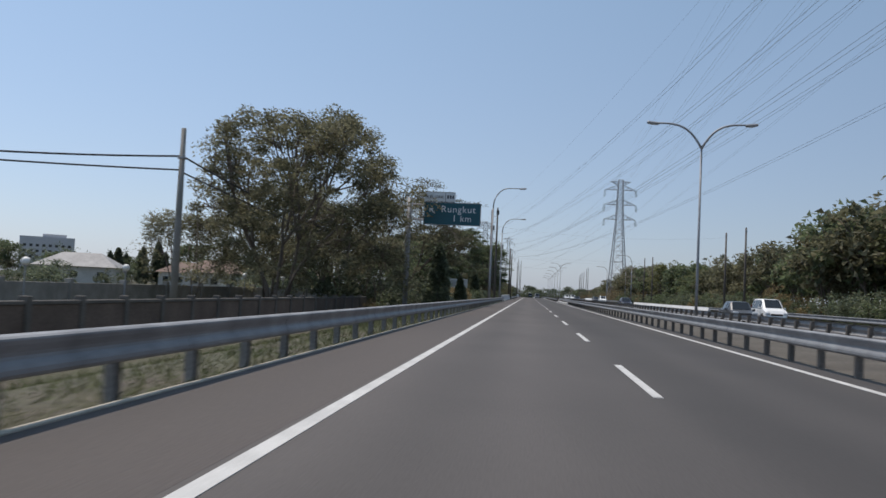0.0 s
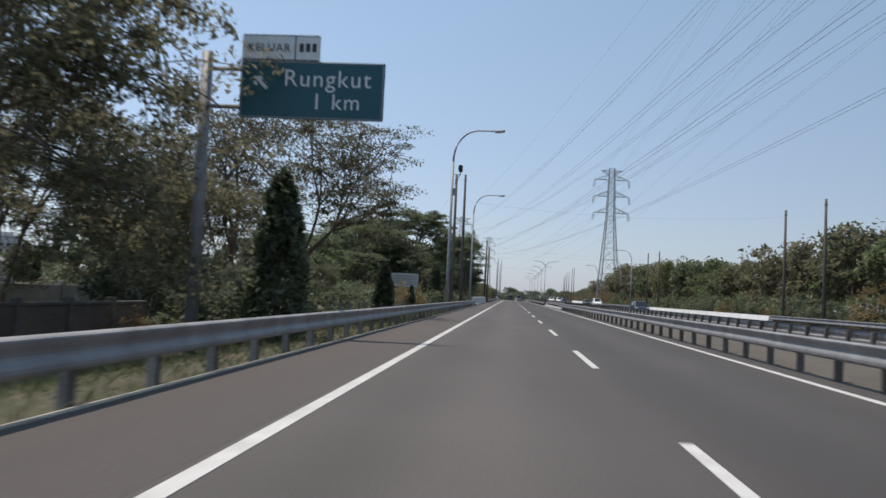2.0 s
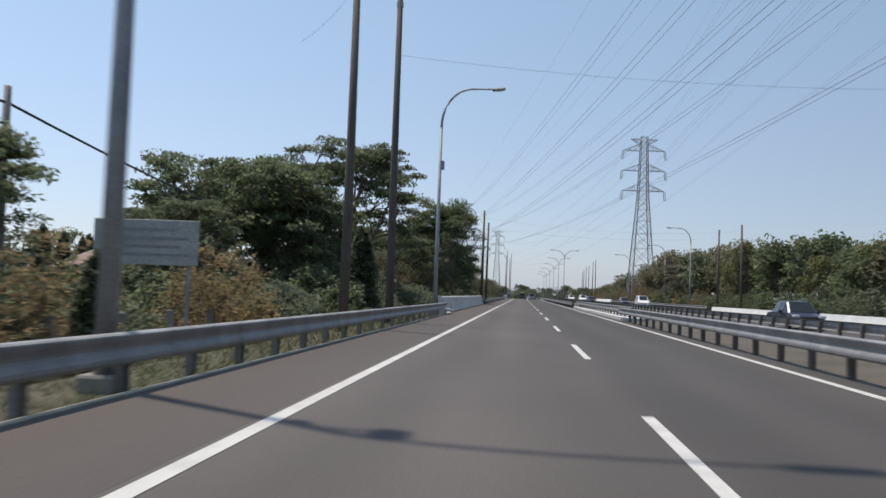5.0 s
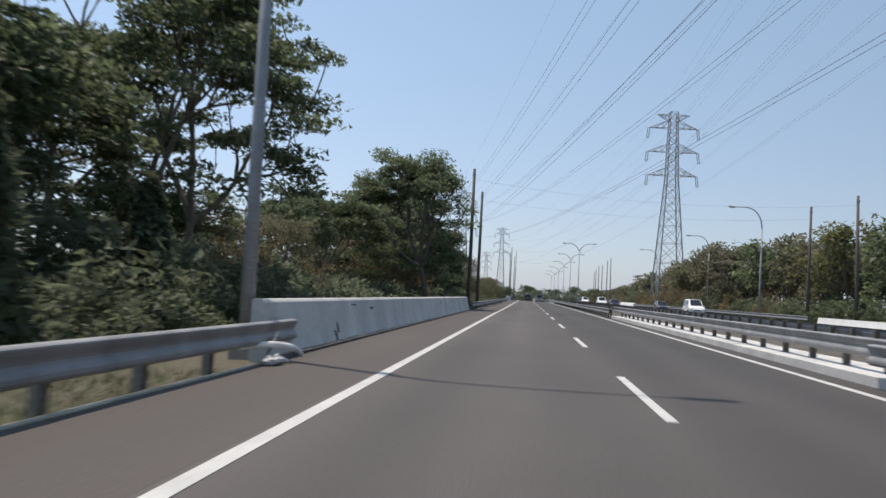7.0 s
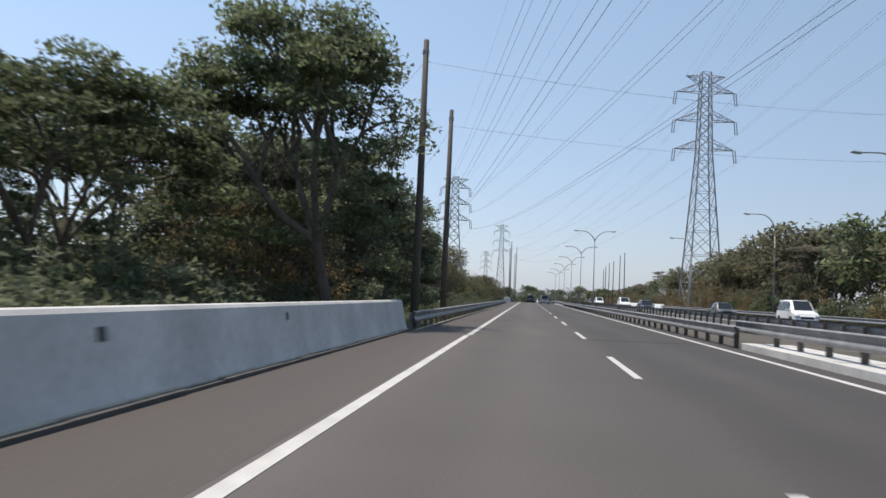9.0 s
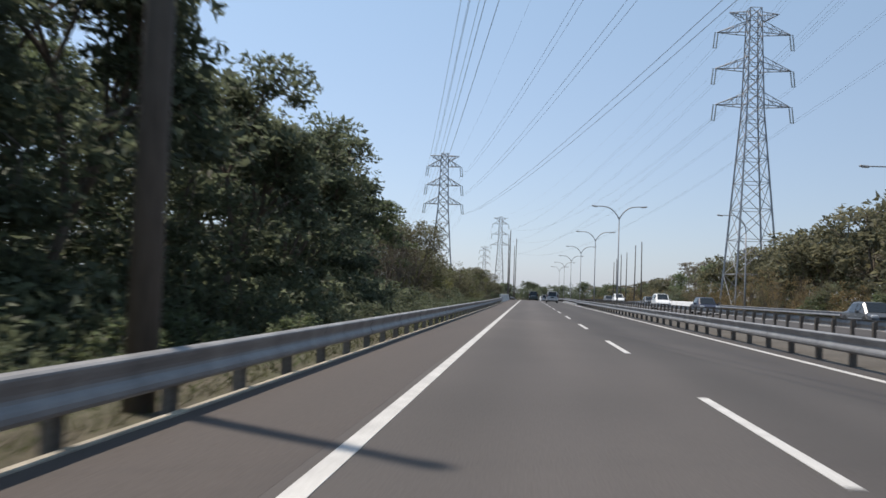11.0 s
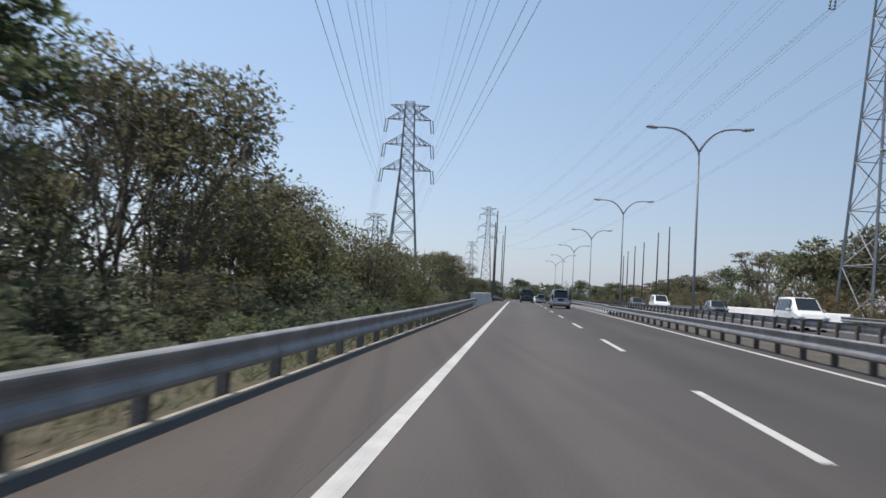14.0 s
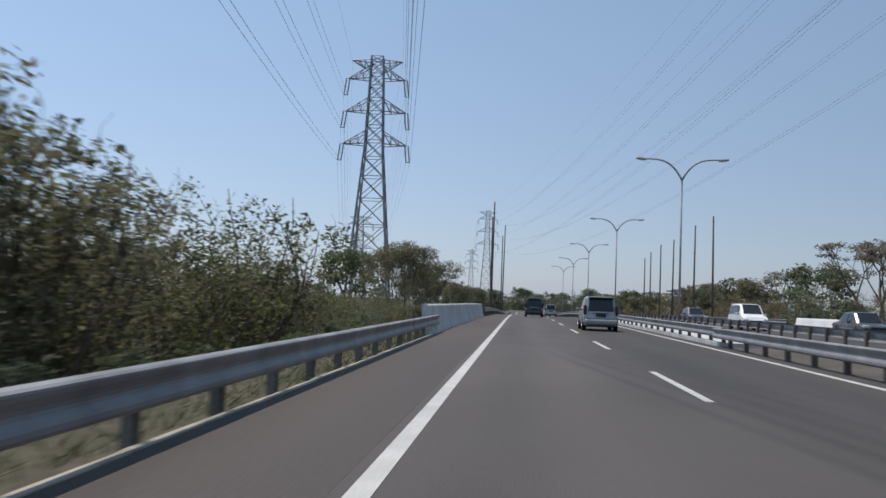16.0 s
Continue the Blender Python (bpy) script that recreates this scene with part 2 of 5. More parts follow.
# ---------------------------------------------------------------- mesh helpers
class MB:
    """Gathers vertices and faces for one mesh."""

    def __init__(self):
        self.v, self.f = [], []

    def add(self, verts, faces):
        k = len(self.v)
        self.v += [tuple(p) for p in verts]
        self.f += [tuple(i + k for i in q) for q in faces]
        return self

    def box(self, c, s, m=None, bevel=0.0):
        hx, hy, hz = s[0] / 2, s[1] / 2, s[2] / 2
        if bevel:
            b = min(bevel, hx * 0.9, hy * 0.9)
            ring = [(-hx + b, -hy), (hx - b, -hy), (hx, -hy + b), (hx, hy - b), (hx - b, hy), (-hx + b, hy), (-hx, hy - b), (-hx, -hy + b)]
            bz = min(b, hz * 0.9)
            inner = [(x * (1 - b / hx * 0.6), y * (1 - b / hy * 0.6)) for x, y in ring]
            lv = [[(x, y, -hz) for x, y in inner], [(x, y, -hz + bz) for x, y in ring], [(x, y, hz - bz) for x, y in ring], [(x, y, hz) for x, y in inner]]
            vs = [Vector(p) for r in lv for p in r]
            fs = [tuple(reversed(range(8))), tuple(range(24, 32))]
            fs += [(r * 8 + i, r * 8 + (i + 1) % 8, r * 8 + 8 + (i + 1) % 8, r * 8 + 8 + i) for r in range(3) for i in range(8)]
        else:
            vs = [Vector((x * hx, y * hy, z * hz)) for z in (-1, 1) for y in (-1, 1) for x in (-1, 1)]
            fs = [(0, 2, 3, 1), (4, 5, 7, 6), (0, 1, 5, 4), (2, 6, 7, 3), (0, 4, 6, 2), (1, 3, 7, 5)]
        c = Vector(c)
        return self.add([(m @ p if m else p) + c for p in vs], fs)

    def tube(self, path, radii, n=8, cap=True):
        path = [Vector(p) for p in path]
        if not hasattr(radii, "__len__"):
            radii = [radii] * len(path)
        vs, fs = [], []
        for i, p in enumerate(path):
            d = (path[min(i + 1, len(path) - 1)] - path[max(i - 1, 0)]).normalized()
            u = d.cross(Vector((0, 0, 1)) if abs(d.z) < 0.9 else Vector((1, 0, 0))).normalized()
            w = d.cross(u)
            vs += [p + (u * math.cos(a) + w * math.sin(a)) * radii[i] for a in (2 * math.pi * k / n for k in range(n))]
        for i in range(len(path) - 1):
            fs += [(i * n + k, i * n + (k + 1) % n, i * n + n + (k + 1) % n, i * n + n + k) for k in range(n)]
        if cap:
            fs += [tuple(reversed(range(n))), tuple(range((len(path) - 1) * n, len(path) * n))]
        return self.add(vs, fs)

    def bar(self, a, b, w):
        return self.tube([a, b], w, n=4, cap=False)

    def prof(self, pts, ys, z=None):
        """A closed profile of (x, z) carried along y; z lifts it by a height for each y."""
        n, vs, fs = len(pts), [], []
        for y in ys:
            dz = z(y) if z else 0.0
            vs += [(px, y, pz + dz) for px, pz in pts]
        for i in range(len(ys) - 1):
            fs += [(i * n + k, i * n + n + k, i * n + n + (k + 1) % n, i * n + (k + 1) % n) for k in range(n)]
        fs += [tuple(range(n)), tuple(reversed(range((len(ys) - 1) * n, len(ys) * n)))]
        return self.add(vs, fs)

    def mesh(self, name, mat, smooth=False):
        me = bpy.data.meshes.new(name)
        me.from_pydata(self.v, [], self.f)
        bm = bmesh.new()
        bm.from_mesh(me)
        if len(bm.faces) < 20000:
            bmesh.ops.recalc_face_normals(bm, faces=bm.faces)
        bm.to_mesh(me)
        bm.free()
        me.materials.append(M[mat])
        if smooth:
            me.shade_smooth()
        return me


def part(name, mb, mat, parent=None, label="", smooth=False, at=None):
    """One mesh object, under a thing or part if parent is given."""
    ob = new(name, mb.mesh(name, mat, smooth) if isinstance(mb, MB) else mb)
    ob.parent = parent
    if at is not None:
        ob.matrix_basis = at if isinstance(at, Matrix) else Matrix.Translation(at)
    if label:
        tagged(ob, label)
    return ob


def thing(name, label, category, group="", at=(0, 0, 0), kind=""):
    ob = new(name)
    ob.matrix_basis = at if isinstance(at, Matrix) else Matrix.Translation(at)
    ob.empty_display_size = 0.2
    return tagged(ob, label, category, group, kind)


def fall(y):
    """The road runs level, then drops away behind a gentle crest."""
    d = max(0.0, y - 330)
    return -0.000125 * min(d, 100) ** 2 - 0.025 * min(max(0.0, d - 100), 40)


# ---------------------------------------------------------------- ground, roads
YS = [-80, -20] + list(range(0, 330, 15)) + list(range(330, 620, 10)) + [620, 700, 900]
XS = [(-2500, -1.0), (-900, -1.0), (-300, -1.0), (-120, -1.1), (-60, -1.0), (-30, -1.05), (-18, -1.0), (-9, -0.9), (-6.5, -0.35), (-4.6, -0.06), (-3.9, -0.05), (-3.4, -0.2), (0, -0.2), (5.8, -0.2), (6.15, -0.04),
      (8, -0.06), (10, -0.05), (11.5, -0.06), (11.9, -0.2), (18, -0.2), (22.2, -0.2), (22.7, -0.1), (26, -0.25), (32, -0.6), (60, -0.7), (150, -0.8), (500, -0.8), (2500, -0.8)]
GY = [-1500, -300] + YS + [1400, 2500, 4500]
gm = MB()
gv = [(x, y, z + fall(y) + (0.08 * noise.noise((x * 0.3, y * 0.3, 0)) if (x < -5 or x > 24) else 0)) for y in GY for x, z in XS]
gf = [(j * len(XS) + i, j * len(XS) + i + 1, (j + 1) * len(XS) + i + 1, (j + 1) * len(XS) + i) for j in range(len(GY) - 1) for i in range(len(XS) - 1)]
gm.add(gv, gf)
ground = tagged(part("ground", gm, "ground", smooth=True), "dry grassy ground sloping off beside the motorway", "ground", kind="structure")
med = part("median_strip", MB().prof([(6.05, -0.06), (11.85, -0.06), (11.85, 0.0), (9.5, 0.03), (6.05, 0.0)], YS, fall), "dirt")
tagged(med, "bare brown dirt strip between the two carriageways", "median", kind="structure")
road = part("road", MB().prof([(-1.93, -0.3), (6.05, -0.3), (6.05, 0.0), (-1.93, 0.0)], YS, fall), "asphalt")
tagged(part("hard_shoulder", MB().prof([(-3.72, -0.3), (-1.932, -0.3), (-1.932, 0.0), (-3.72, 0.0)], YS, fall), "shoulder"), "reddish-brown asphalt hard shoulder beside the carriageway", "hard shoulder", kind="structure")
tagged(road, "worn brownish-grey asphalt carriageway with white lines", "road", kind="structure")
road2 = part("road_opposite", MB().prof([(11.85, -0.3), (22.5, -0.3), (22.5, 0.0), (11.85, 0.0)], YS, fall), "asphalt")
tagged(road2, "asphalt carriageway of the oncoming traffic", "road", kind="structure")


def stripe(x, y0, y1, w, parent, name):
    ys = [y0] + [y for y in YS if y0 < y < y1] + [y1]
    return part(name, MB().prof([(x - w / 2, 0.001), (x + w / 2, 0.001), (x + w / 2, 0.007), (x - w / 2, 0.007)], ys, fall), "paint", parent)


LEFT, MID, RIGHT = -1.8, 1.8, 5.4
stripe(LEFT + 0.02, -40, 179.2, 0.16, road, "edge_line")
stripe(LEFT + 0.06, 179.6, 600, 0.17, road, "edge_line")
stripe(RIGHT, -40, 600, 0.16, road, "edge_line")
stripe(12.7, -40, 600, 0.16, road2, "edge_line")
stripe(20.2, -40, 600, 0.18, road2, "edge_line")
dash = MB().prof([(-0.065, 0.001), (0.065, 0.001), (0.065, 0.007), (-0.065, 0.007)], [0, 5.0]).mesh("lane_dash", "paint")
for k in range(-3, 40):
    y = 11.4 + 13.0 * k
    part("lane_dash", dash, "paint", road, at=pose(MID, y, fall(y), math.degrees(math.atan2(fall(y + 5) - fall(y), 5))))
    part("lane_dash", dash, "paint", road2, at=pose(16.4, y + 4, fall(y + 4), math.degrees(math.atan2(fall(y + 9) - fall(y + 4), 5))))
tar = MB()
for y, x0, x1 in ((180.0, 2.0, 5.2),):
    tar.box(((x0 + x1) / 2, y, 0.0025), (x1 - x0, 0.09, 0.003))
part("tar_joint", tar, "tar", road, "dark tarred joints across the asphalt")

# ---------------------------------------------------------------- kerbs, guard rails, parapets
def w_beam(length, bulge):
    """A double-wave steel beam 0.36 m high along y, its waves to the side of bulge."""
    face = [(0.0, 0.0), (0.05, 0.012), (0.085, 0.03), (0.098, 0.055), (0.097, 0.095), (0.086, 0.122), (0.056, 0.162), (0.05, 0.19), (0.058, 0.222), (0.088, 0.282), (0.1, 0.318), (0.098, 0.336), (0.07, 0.352), (0.0, 0.36)]
    pts = [(bulge * x, z) for x, z in face] + [(bulge * (x - 0.008), z) for x, z in reversed(face)]
    return MB().prof(pts, [0, length])


def guard_rail(label, x, y0, y1, side, top=0.72, end_top=None, step=2.0, seg=4.0, post_mat="post", drift=0.0):
    """A steel guard rail: beams in lengths, each on posts and spacers, with kept joints. side: where the road is; drift: how far its far end swings aside."""
    g = thing("guard_rail", label, "guard rail", "motorway guard rails", (x, y0, 0))
    beam = w_beam(seg + 0.12, side).mesh("beam", "steel")
    post = MB().prof([(-0.055, -0.08), (0.055, -0.08), (0.055, -0.065), (-0.04, -0.065), (-0.04, 0.065), (0.055, 0.065), (0.055, 0.08), (-0.055, 0.08)], [-0.1, 0.72])
    post.v = [(x, z, y) for x, y, z in post.v]
    post = post.mesh("post", post_mat)
    block = MB().box((0, 0, 0), (0.09, 0.13, 0.30)).mesh("spacer", "post")
    splice = w_beam(0.34, side).mesh("splice_plate", "steel")
    rise = lambda q: fall(q) + top + ((end_top or top) - top) * (q - y0) / (y1 - y0)
    aside = lambda q: drift * ((q - y0) / (y1 - y0)) ** 1.5
    y = y0
    while y < y1 - 0.1:
        s = rise(y) - 0.36
        part("beam", beam, "", g, at=pose(aside(y), y - y0, s, math.degrees(math.atan2(rise(y + seg) - 0.36 - s, seg)), random.uniform(-1.0, 1.0), random.uniform(-0.08, 0.08) + math.degrees(math.atan2(aside(y) - aside(y + seg), seg))))
        if y < 360:
            part("splice_plate", splice, "", g, at=(aside(y) + side * 0.005, y - y0 - 0.11, s))
        y += seg
    y = y0 + 0.5
    while y < y1:
        part("post", post, "", g, at=pose(aside(y) - side * 0.13, y - y0, rise(y) - 0.78, random.uniform(-1, 1), random.uniform(-1, 1), 0))
        part("spacer", block, "", g, at=(aside(y) - side * 0.06, y - y0, rise(y) - 0.18))
        y += step
    return g


guard_rail("galvanised double-wave guard rail on the dry grass verge", -3.86, -14.0, 132.0, 1, 0.75, 0.63, post_mat="post_grey")
guard_rail("galvanised double-wave guard rail beside overgrown shrubs", -3.66, 180.75, 260.75, 1, 0.62, 0.61, post_mat="post_grey")
guard_rail("galvanised double-wave guard rail leading to the far bridge", -3.66, 260.75, 302.0, 1, 0.61, 0.66, post_mat="post_grey", drift=-0.2)
guard_rail("galvanised guard rail beyond the far bridge", -3.80, 346.0, 560.0, 1)
guard_rail("galvanised double-wave median guard rail with rusty posts", 5.98, -14.0, 132.0, -1, 0.77, 0.72)
guard_rail("galvanised guard rail raised on a white bridge kerb", 6.5, 132.6, 178.2, -1, top=0.78)
guard_rail("galvanised double-wave median guard rail over brown dirt", 5.98, 178.8, 302.0, -1, 0.64, 0.63)
guard_rail("galvanised guard rail on the far bridge kerb", 6.1, 302.2, 346.4, -1, top=0.68)
guard_rail("galvanised median guard rail beyond the far bridge", 5.98, 346.6, 560.0, -1)
guard_rail("guard rail of the oncoming carriageway seen from behind", 11.75, -14.0, 560.0, 1, top=0.72)
for y0, y1 in ((-14.0, 110.0), (190.0, 300.0), (350.0, 560.0)):
    guard_rail("outer guard rail of the oncoming carriageway", 22.65, y0, y1, -1, top=0.72, step=4.0)


def kerb(x0, x1, y0, y1, h, mat, label, drift=0.0):
    k = thing("kerb", label, "kerb", "roadside kerbs", (0, 0, 0), "structure")
    lens = 6.0 if mat == "kerb" else 3.0
    y = y0
    while y < y1 - 0.2:
        e = min(y + lens, y1) - 0.012
        j = random.uniform(-0.004, 0.004)
        d = drift * ((y - y0) / (y1 - y0)) ** 1.5
        part("kerb_stone", MB().prof([(x0, -0.1), (x1, -0.1), (x1, h + j - 0.008), (x1 - 0.012, h + j), (x0 + 0.012, h + j), (x0, h + j - 0.008)], [y, e], fall), mat, k, at=(d, 0, 0))
        y += lens
    return k


kerb(-3.81, -3.71, -14, 132, 0.018, "kerb", "low straw-coloured concrete kerb at the asphalt edge")
kerb(-3.67, -3.57, 181.2, 260.7, 0.02, "kerb", "low stained concrete kerb at the asphalt edge")
kerb(-3.67, -3.57, 260.75, 302, 0.02, "kerb", "low concrete kerb before the far bridge", drift=-0.2)
kerb(6.04, 7.4, 132.4, 178.4, 0.18, "white_wall", "broad white-painted bridge kerb under the median rail")
kerb(6.04, 7.4, 302.4, 346, 0.14, "white_wall", "broad white-painted kerb on the far bridge")


def barrier(name, label, x, y0, y1, side, h=0.97, mat="white_wall", seg=12.0):
    """A concrete safety barrier with a sloped foot, cast in lengths; side: where the road is."""
    b = thing(name, label, "barrier", "bridge parapets", (x, 0, 0))
    pts = [(0, 0.0), (side * -0.025, 0.09), (side * -0.075, 0.25), (side * -0.125, 0.45), (side * -0.17, 0.68), (side * -0.215, h - 0.05), (side * -0.25, h - 0.005), (side * -0.28, h), (side * -0.42, h), (side * -0.44, h - 0.03), (side * -0.44, -0.15), (0, -0.15)]
    y = y0
    while y < y1 - 0.5:
        e = min(y + seg, y1)
        ys = [y + 0.01] + [q for q in range(int(y) + 1, int(e)) if q % 3 == 0] + [e - 0.012]
        part("panel", MB().prof(pts, ys, fall), mat, b)
        y += seg
    return b


wall_l = barrier("barrier", "white-painted concrete bridge barrier with grey stains", -3.78, 132.9, 180.6, 1)
ys = [132.7 + 1.2 * i for i in range(41)]
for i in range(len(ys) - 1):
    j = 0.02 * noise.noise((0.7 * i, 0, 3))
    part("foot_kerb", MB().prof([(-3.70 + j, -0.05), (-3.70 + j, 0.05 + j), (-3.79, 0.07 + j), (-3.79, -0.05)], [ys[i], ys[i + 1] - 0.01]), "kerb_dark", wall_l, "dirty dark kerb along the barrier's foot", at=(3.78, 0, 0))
    if noise.noise((0.31 * i, 5, 1)) > -0.12:
        part("foot_cap", MB().prof([(-3.76 + j, 0.05 + j), (-3.76 + j, 0.072 + j), (-3.80, 0.08 + j), (-3.80, 0.05 + j)], [ys[i], ys[i + 1] - 0.02 * (i % 3)]), "kerb", wall_l, "worn white edge of the kerb", at=(3.78, 0, 0))
scuff = MB()
for y, z, w, h in ((137.6, 0.12, 0.14, 0.34), (137.9, 0.34, 0.10, 0.22), (142.3, 0.70, 0.40, 0.06), (161.2, 0.72, 0.16, 0.14), (167.4, 0.75, 0.10, 0.12), (140.0, 0.81, 0.5, 0.03)):
    dx = float(np.interp(z, [0, 0.09, 0.25, 0.45, 0.68, 0.92], [0, -0.025, -0.075, -0.125, -0.17, -0.215]))
    scuff.box((-3.78 + dx + 0.004, y, z), (0.02, w, h), Matrix.Rotation(radians(-16 if z < 0.4 else -11), 3, "Y"))
part("scuff_mark", scuff, "kerb_dark", wall_l, "black tyre scuffs and drain holes", at=(3.78, 0, 0))
barrier("barrier", "pale concrete parapet of the far bridge", -3.78, 302.6, 345.5, 1, 1.05)
barrier("barrier", "white concrete parapet across the oncoming carriageway", 22.6, 111.0, 188.0, -1, 0.66, "parapet_white")
barrier("barrier", "white concrete parapet beyond the oncoming traffic", 22.6, 301.0, 348.0, -1, 0.9, "parapet_white")
# the rail's torn end in front of the bridge barrier
end = thing("torn_rail_end", "curled white scrap and rubble at the guard rail end", "rail debris", at=(-3.6, 132.2, 0))
arc = [(0.42 * math.cos(q) - 0.1, 0.55 * math.cos(q), 0.03 + 0.26 * math.sin(q) ** 0.7) for q in [0.15 + 2.2 * i / 9 for i in range(10)]]
part("curled_strip", MB().tube(arc, [0.03 + 0.03 * math.sin(math.pi * i / 9) for i in range(10)], 6), "parapet_white", end, "curled white strip of torn sheet metal", smooth=True)
part("bent_plate", MB().box((-0.12, 0.25, 0.22), (0.02, 0.6, 0.3), Euler((0.5, 0.35, 0.2)).to_matrix(), bevel=0.008), "steel", end, "crumpled steel plate")
for k in range(6):
    lump = MB().box((0, 0, 0), (0.22, 0.2, 0.08), Euler((random.random() * 3, random.random(), random.random() * 3)).to_matrix(), bevel=0.04)
    part("rubble", lump, "white_wall", end, "broken white concrete lump", at=(random.uniform(-0.05, 0.12), random.uniform(-0.5, 0.5), 0.05))


# ---------------------------------------------------------------- street lamps and poles
def lamp_arm(sign, z0, z1, reach, r=0.055):
    return MB().tube([(sign * reach * u, 0, z0 + (z1 - z0) * (1 - (1 - u) ** 3.4)) for u in [i / 12 for i in range(13)]], [r + 0.02 * (1 - i / 12) for i in range(13)], 8)


def lamp_head(parent, sign, x, z):
    h = part("lamp_head", MB().box((0, 0, 0), (0.78, 0.30, 0.15), bevel=0.07), "steel_dull", parent, smooth=False, at=pose(x + sign * 0.32, 0, z, 0, -sign * 6, 0))
    part("lens", MB().box((0, 0, -0.085), (0.45, 0.22, 0.05), bevel=0.04), "lamp_glass", h)


def double_lamp(top=12.45, fork=11.0):
    t = thing("street_lamp", "tall galvanised twin-arm street lamp on the median strip", "street lamp", "median street lamps")
    part("base_plate", MB().box((0, 0, 0.15), (0.45, 0.45, 0.3), bevel=0.03), "concrete", t)
    part("pole", MB().tube([(0, 0, 0.2), (0, 0, 3), (0, 0, fork)], [0.095, 0.085, 0.06], 12), "steel_dull", t, smooth=True)
    for s in (-1, 1):
        part("arm", lamp_arm(s, fork - 0.1, top, 2.7), "steel_dull", t, smooth=True)
        lamp_head(t, s, s * 2.7, top)
    return t


def single_lamp(sign, h, label, group):
    t = thing("street_lamp", label, "street lamp", group)
    part("base_plate", MB().box((0, 0, 0.1), (0.45, 0.45, 0.3), bevel=0.03), "concrete", t)
    part("pole", MB().tube([(0, 0, 0), (0, 0, 3), (0, 0, h - 2.4)], [0.13, 0.115, 0.075], 12), "steel_dull", t, smooth=True)
    path = [(sign * 2.9 * (1 - math.cos(a)) * 0.62 if a < 1.2 else sign * 2.9 * (0.395 + (a - 1.2) * 0.75), 0, h - 2.45 + 2.3 * math.sin(min(a, 1.45)) ** 0.9) for a in [i * 2.0 / 14 for i in range(15)]]
    part("arm", MB().tube(path, [0.075 - 0.002 * i for i in range(15)], 8), "steel_dull", t, smooth=True)
    lamp_head(t, sign, path[-1][0], path[-1][2])
    part("junction_box", MB().box((sign * 0.15, 0, h - 4.6), (0.2, 0.22, 0.5), bevel=0.03), "steel_dull", t)
    return t


first = double_lamp()
first.matrix_basis = Matrix.Translation((10.45, 54.5, -0.05))
for x, y in ((10.5, 294.0), (10.95, 337), (11.2, 382), (11.2, 426), (11.2, 470), (11.2, 515)):
    copy_thing(first, Matrix.Translation((x, y, fall(y) * 0.2 - 0.05 - 0.02 * (y > 320))))
lamp_l = single_lamp(1, 13.15, "tall galvanised single-arm street lamp leaning over the verge", "verge street lamps")
lamp_l.matrix_basis = Matrix.Translation((-4.25, 94.6, -0.1))
copy_thing(lamp_l, Matrix.Translation((-4.45, 133.4, -0.1)))
lamp_r = single_lamp(-1, 12.3, "single-arm street lamp at the far roadside trees", "far roadside street lamps")
lamp_r.matrix_basis = Matrix.Translation((25.0, 213.3, -0.2))
for y in (255.3, 297.0):
    copy_thing(lamp_r, Matrix.Translation((28.2 if y < 260 else 26.5, y, -0.2)))
cctv = thing("surveillance_camera", "dark surveillance camera on a bracket of the lamp pole", "camera", at=(-4.15, 94.6, 9.8))
part("bracket", MB().tube([(0.05, 0, -0.8), (0.45, 0, -0.1), (0.45, 0, 0.2)], 0.03, 6).tube([(0.02, 0, -0.1), (0.5, 0, -0.1)], 0.03, 6), "steel_dull", cctv)
part("housing", MB().box((0.45, -0.05, 0.35), (0.3, 0.55, 0.4), bevel=0.08), "plastic", cctv)
part("dome", MB().tube([(0.45, -0.1, 0.2), (0.45, -0.1, 0.1), (0.45, -0.1, 0.02)], [0.16, 0.14, 0.05], 12), "window", cctv)


def bare_pole(h, mat, r=0.17):
    t = thing("utility_pole", "tall bare dark utility pole with an empty top", "utility pole", "bare utility poles")
    part("shaft", MB().tube([(0, 0, -1.2), (0.02, 0, h * 0.4), (0, 0, h)], [r, r * 0.85, r * 0.62], 10), mat, t, smooth=True)
    part("top_band", MB().tube([(0, 0, h - 0.55), (0, 0, h - 0.4)], r * 0.8, 10), "steel_dull", t)
    return t


pole0 = bare_pole(11.2, "pole")
pole0.matrix_basis = pose(-5.15, 111.8, -0.2) @ Matrix.Diagonal((1, 1, 1.1, 1))
for x, y, top in ((-4.6, 117.8, 13.0), (-4.33, 186.0, 11.05), (-4.15, 195.4, 10.4), (26.4, 119.0, 10.9), (26.6, 108.8, 10.8), (27.0, 191.8, 10.8), (26.6, 202.7, 11.0), (-5.6, 417, 18.2), (-5.0, 478, 19.8), (-6.2, 430, 16.8), (-5.6, 490, 18.0),
                  (27, 468, 12.4), (27, 459, 13.2), (27, 446, 13.9), (27, 432, 13.9), (27, 413, 14.8), (27, 399, 14.9), (38, 310, 9.0), (38.5, 322, 9.4)):
    g = fall(y) - 0.3
    copy_thing(pole0, pose(x, y, g, random.uniform(-0.6, 0.6), random.uniform(-0.6, 0.6), random.uniform(0, 360)) @ Matrix.Diagonal((1, 1, (top - g) / 12.32, 1)))
cpole = thing("concrete_utility_pole", "grey concrete utility pole carrying thick black cables", "utility pole", at=(-17.4, 41.0, -1.0))
part("shaft", MB().tube([(0, 0, -0.3), (0, 0, 5), (0, 0, 9.7)], [0.2, 0.17, 0.12], 10), "pole_conc", cpole, smooth=True)
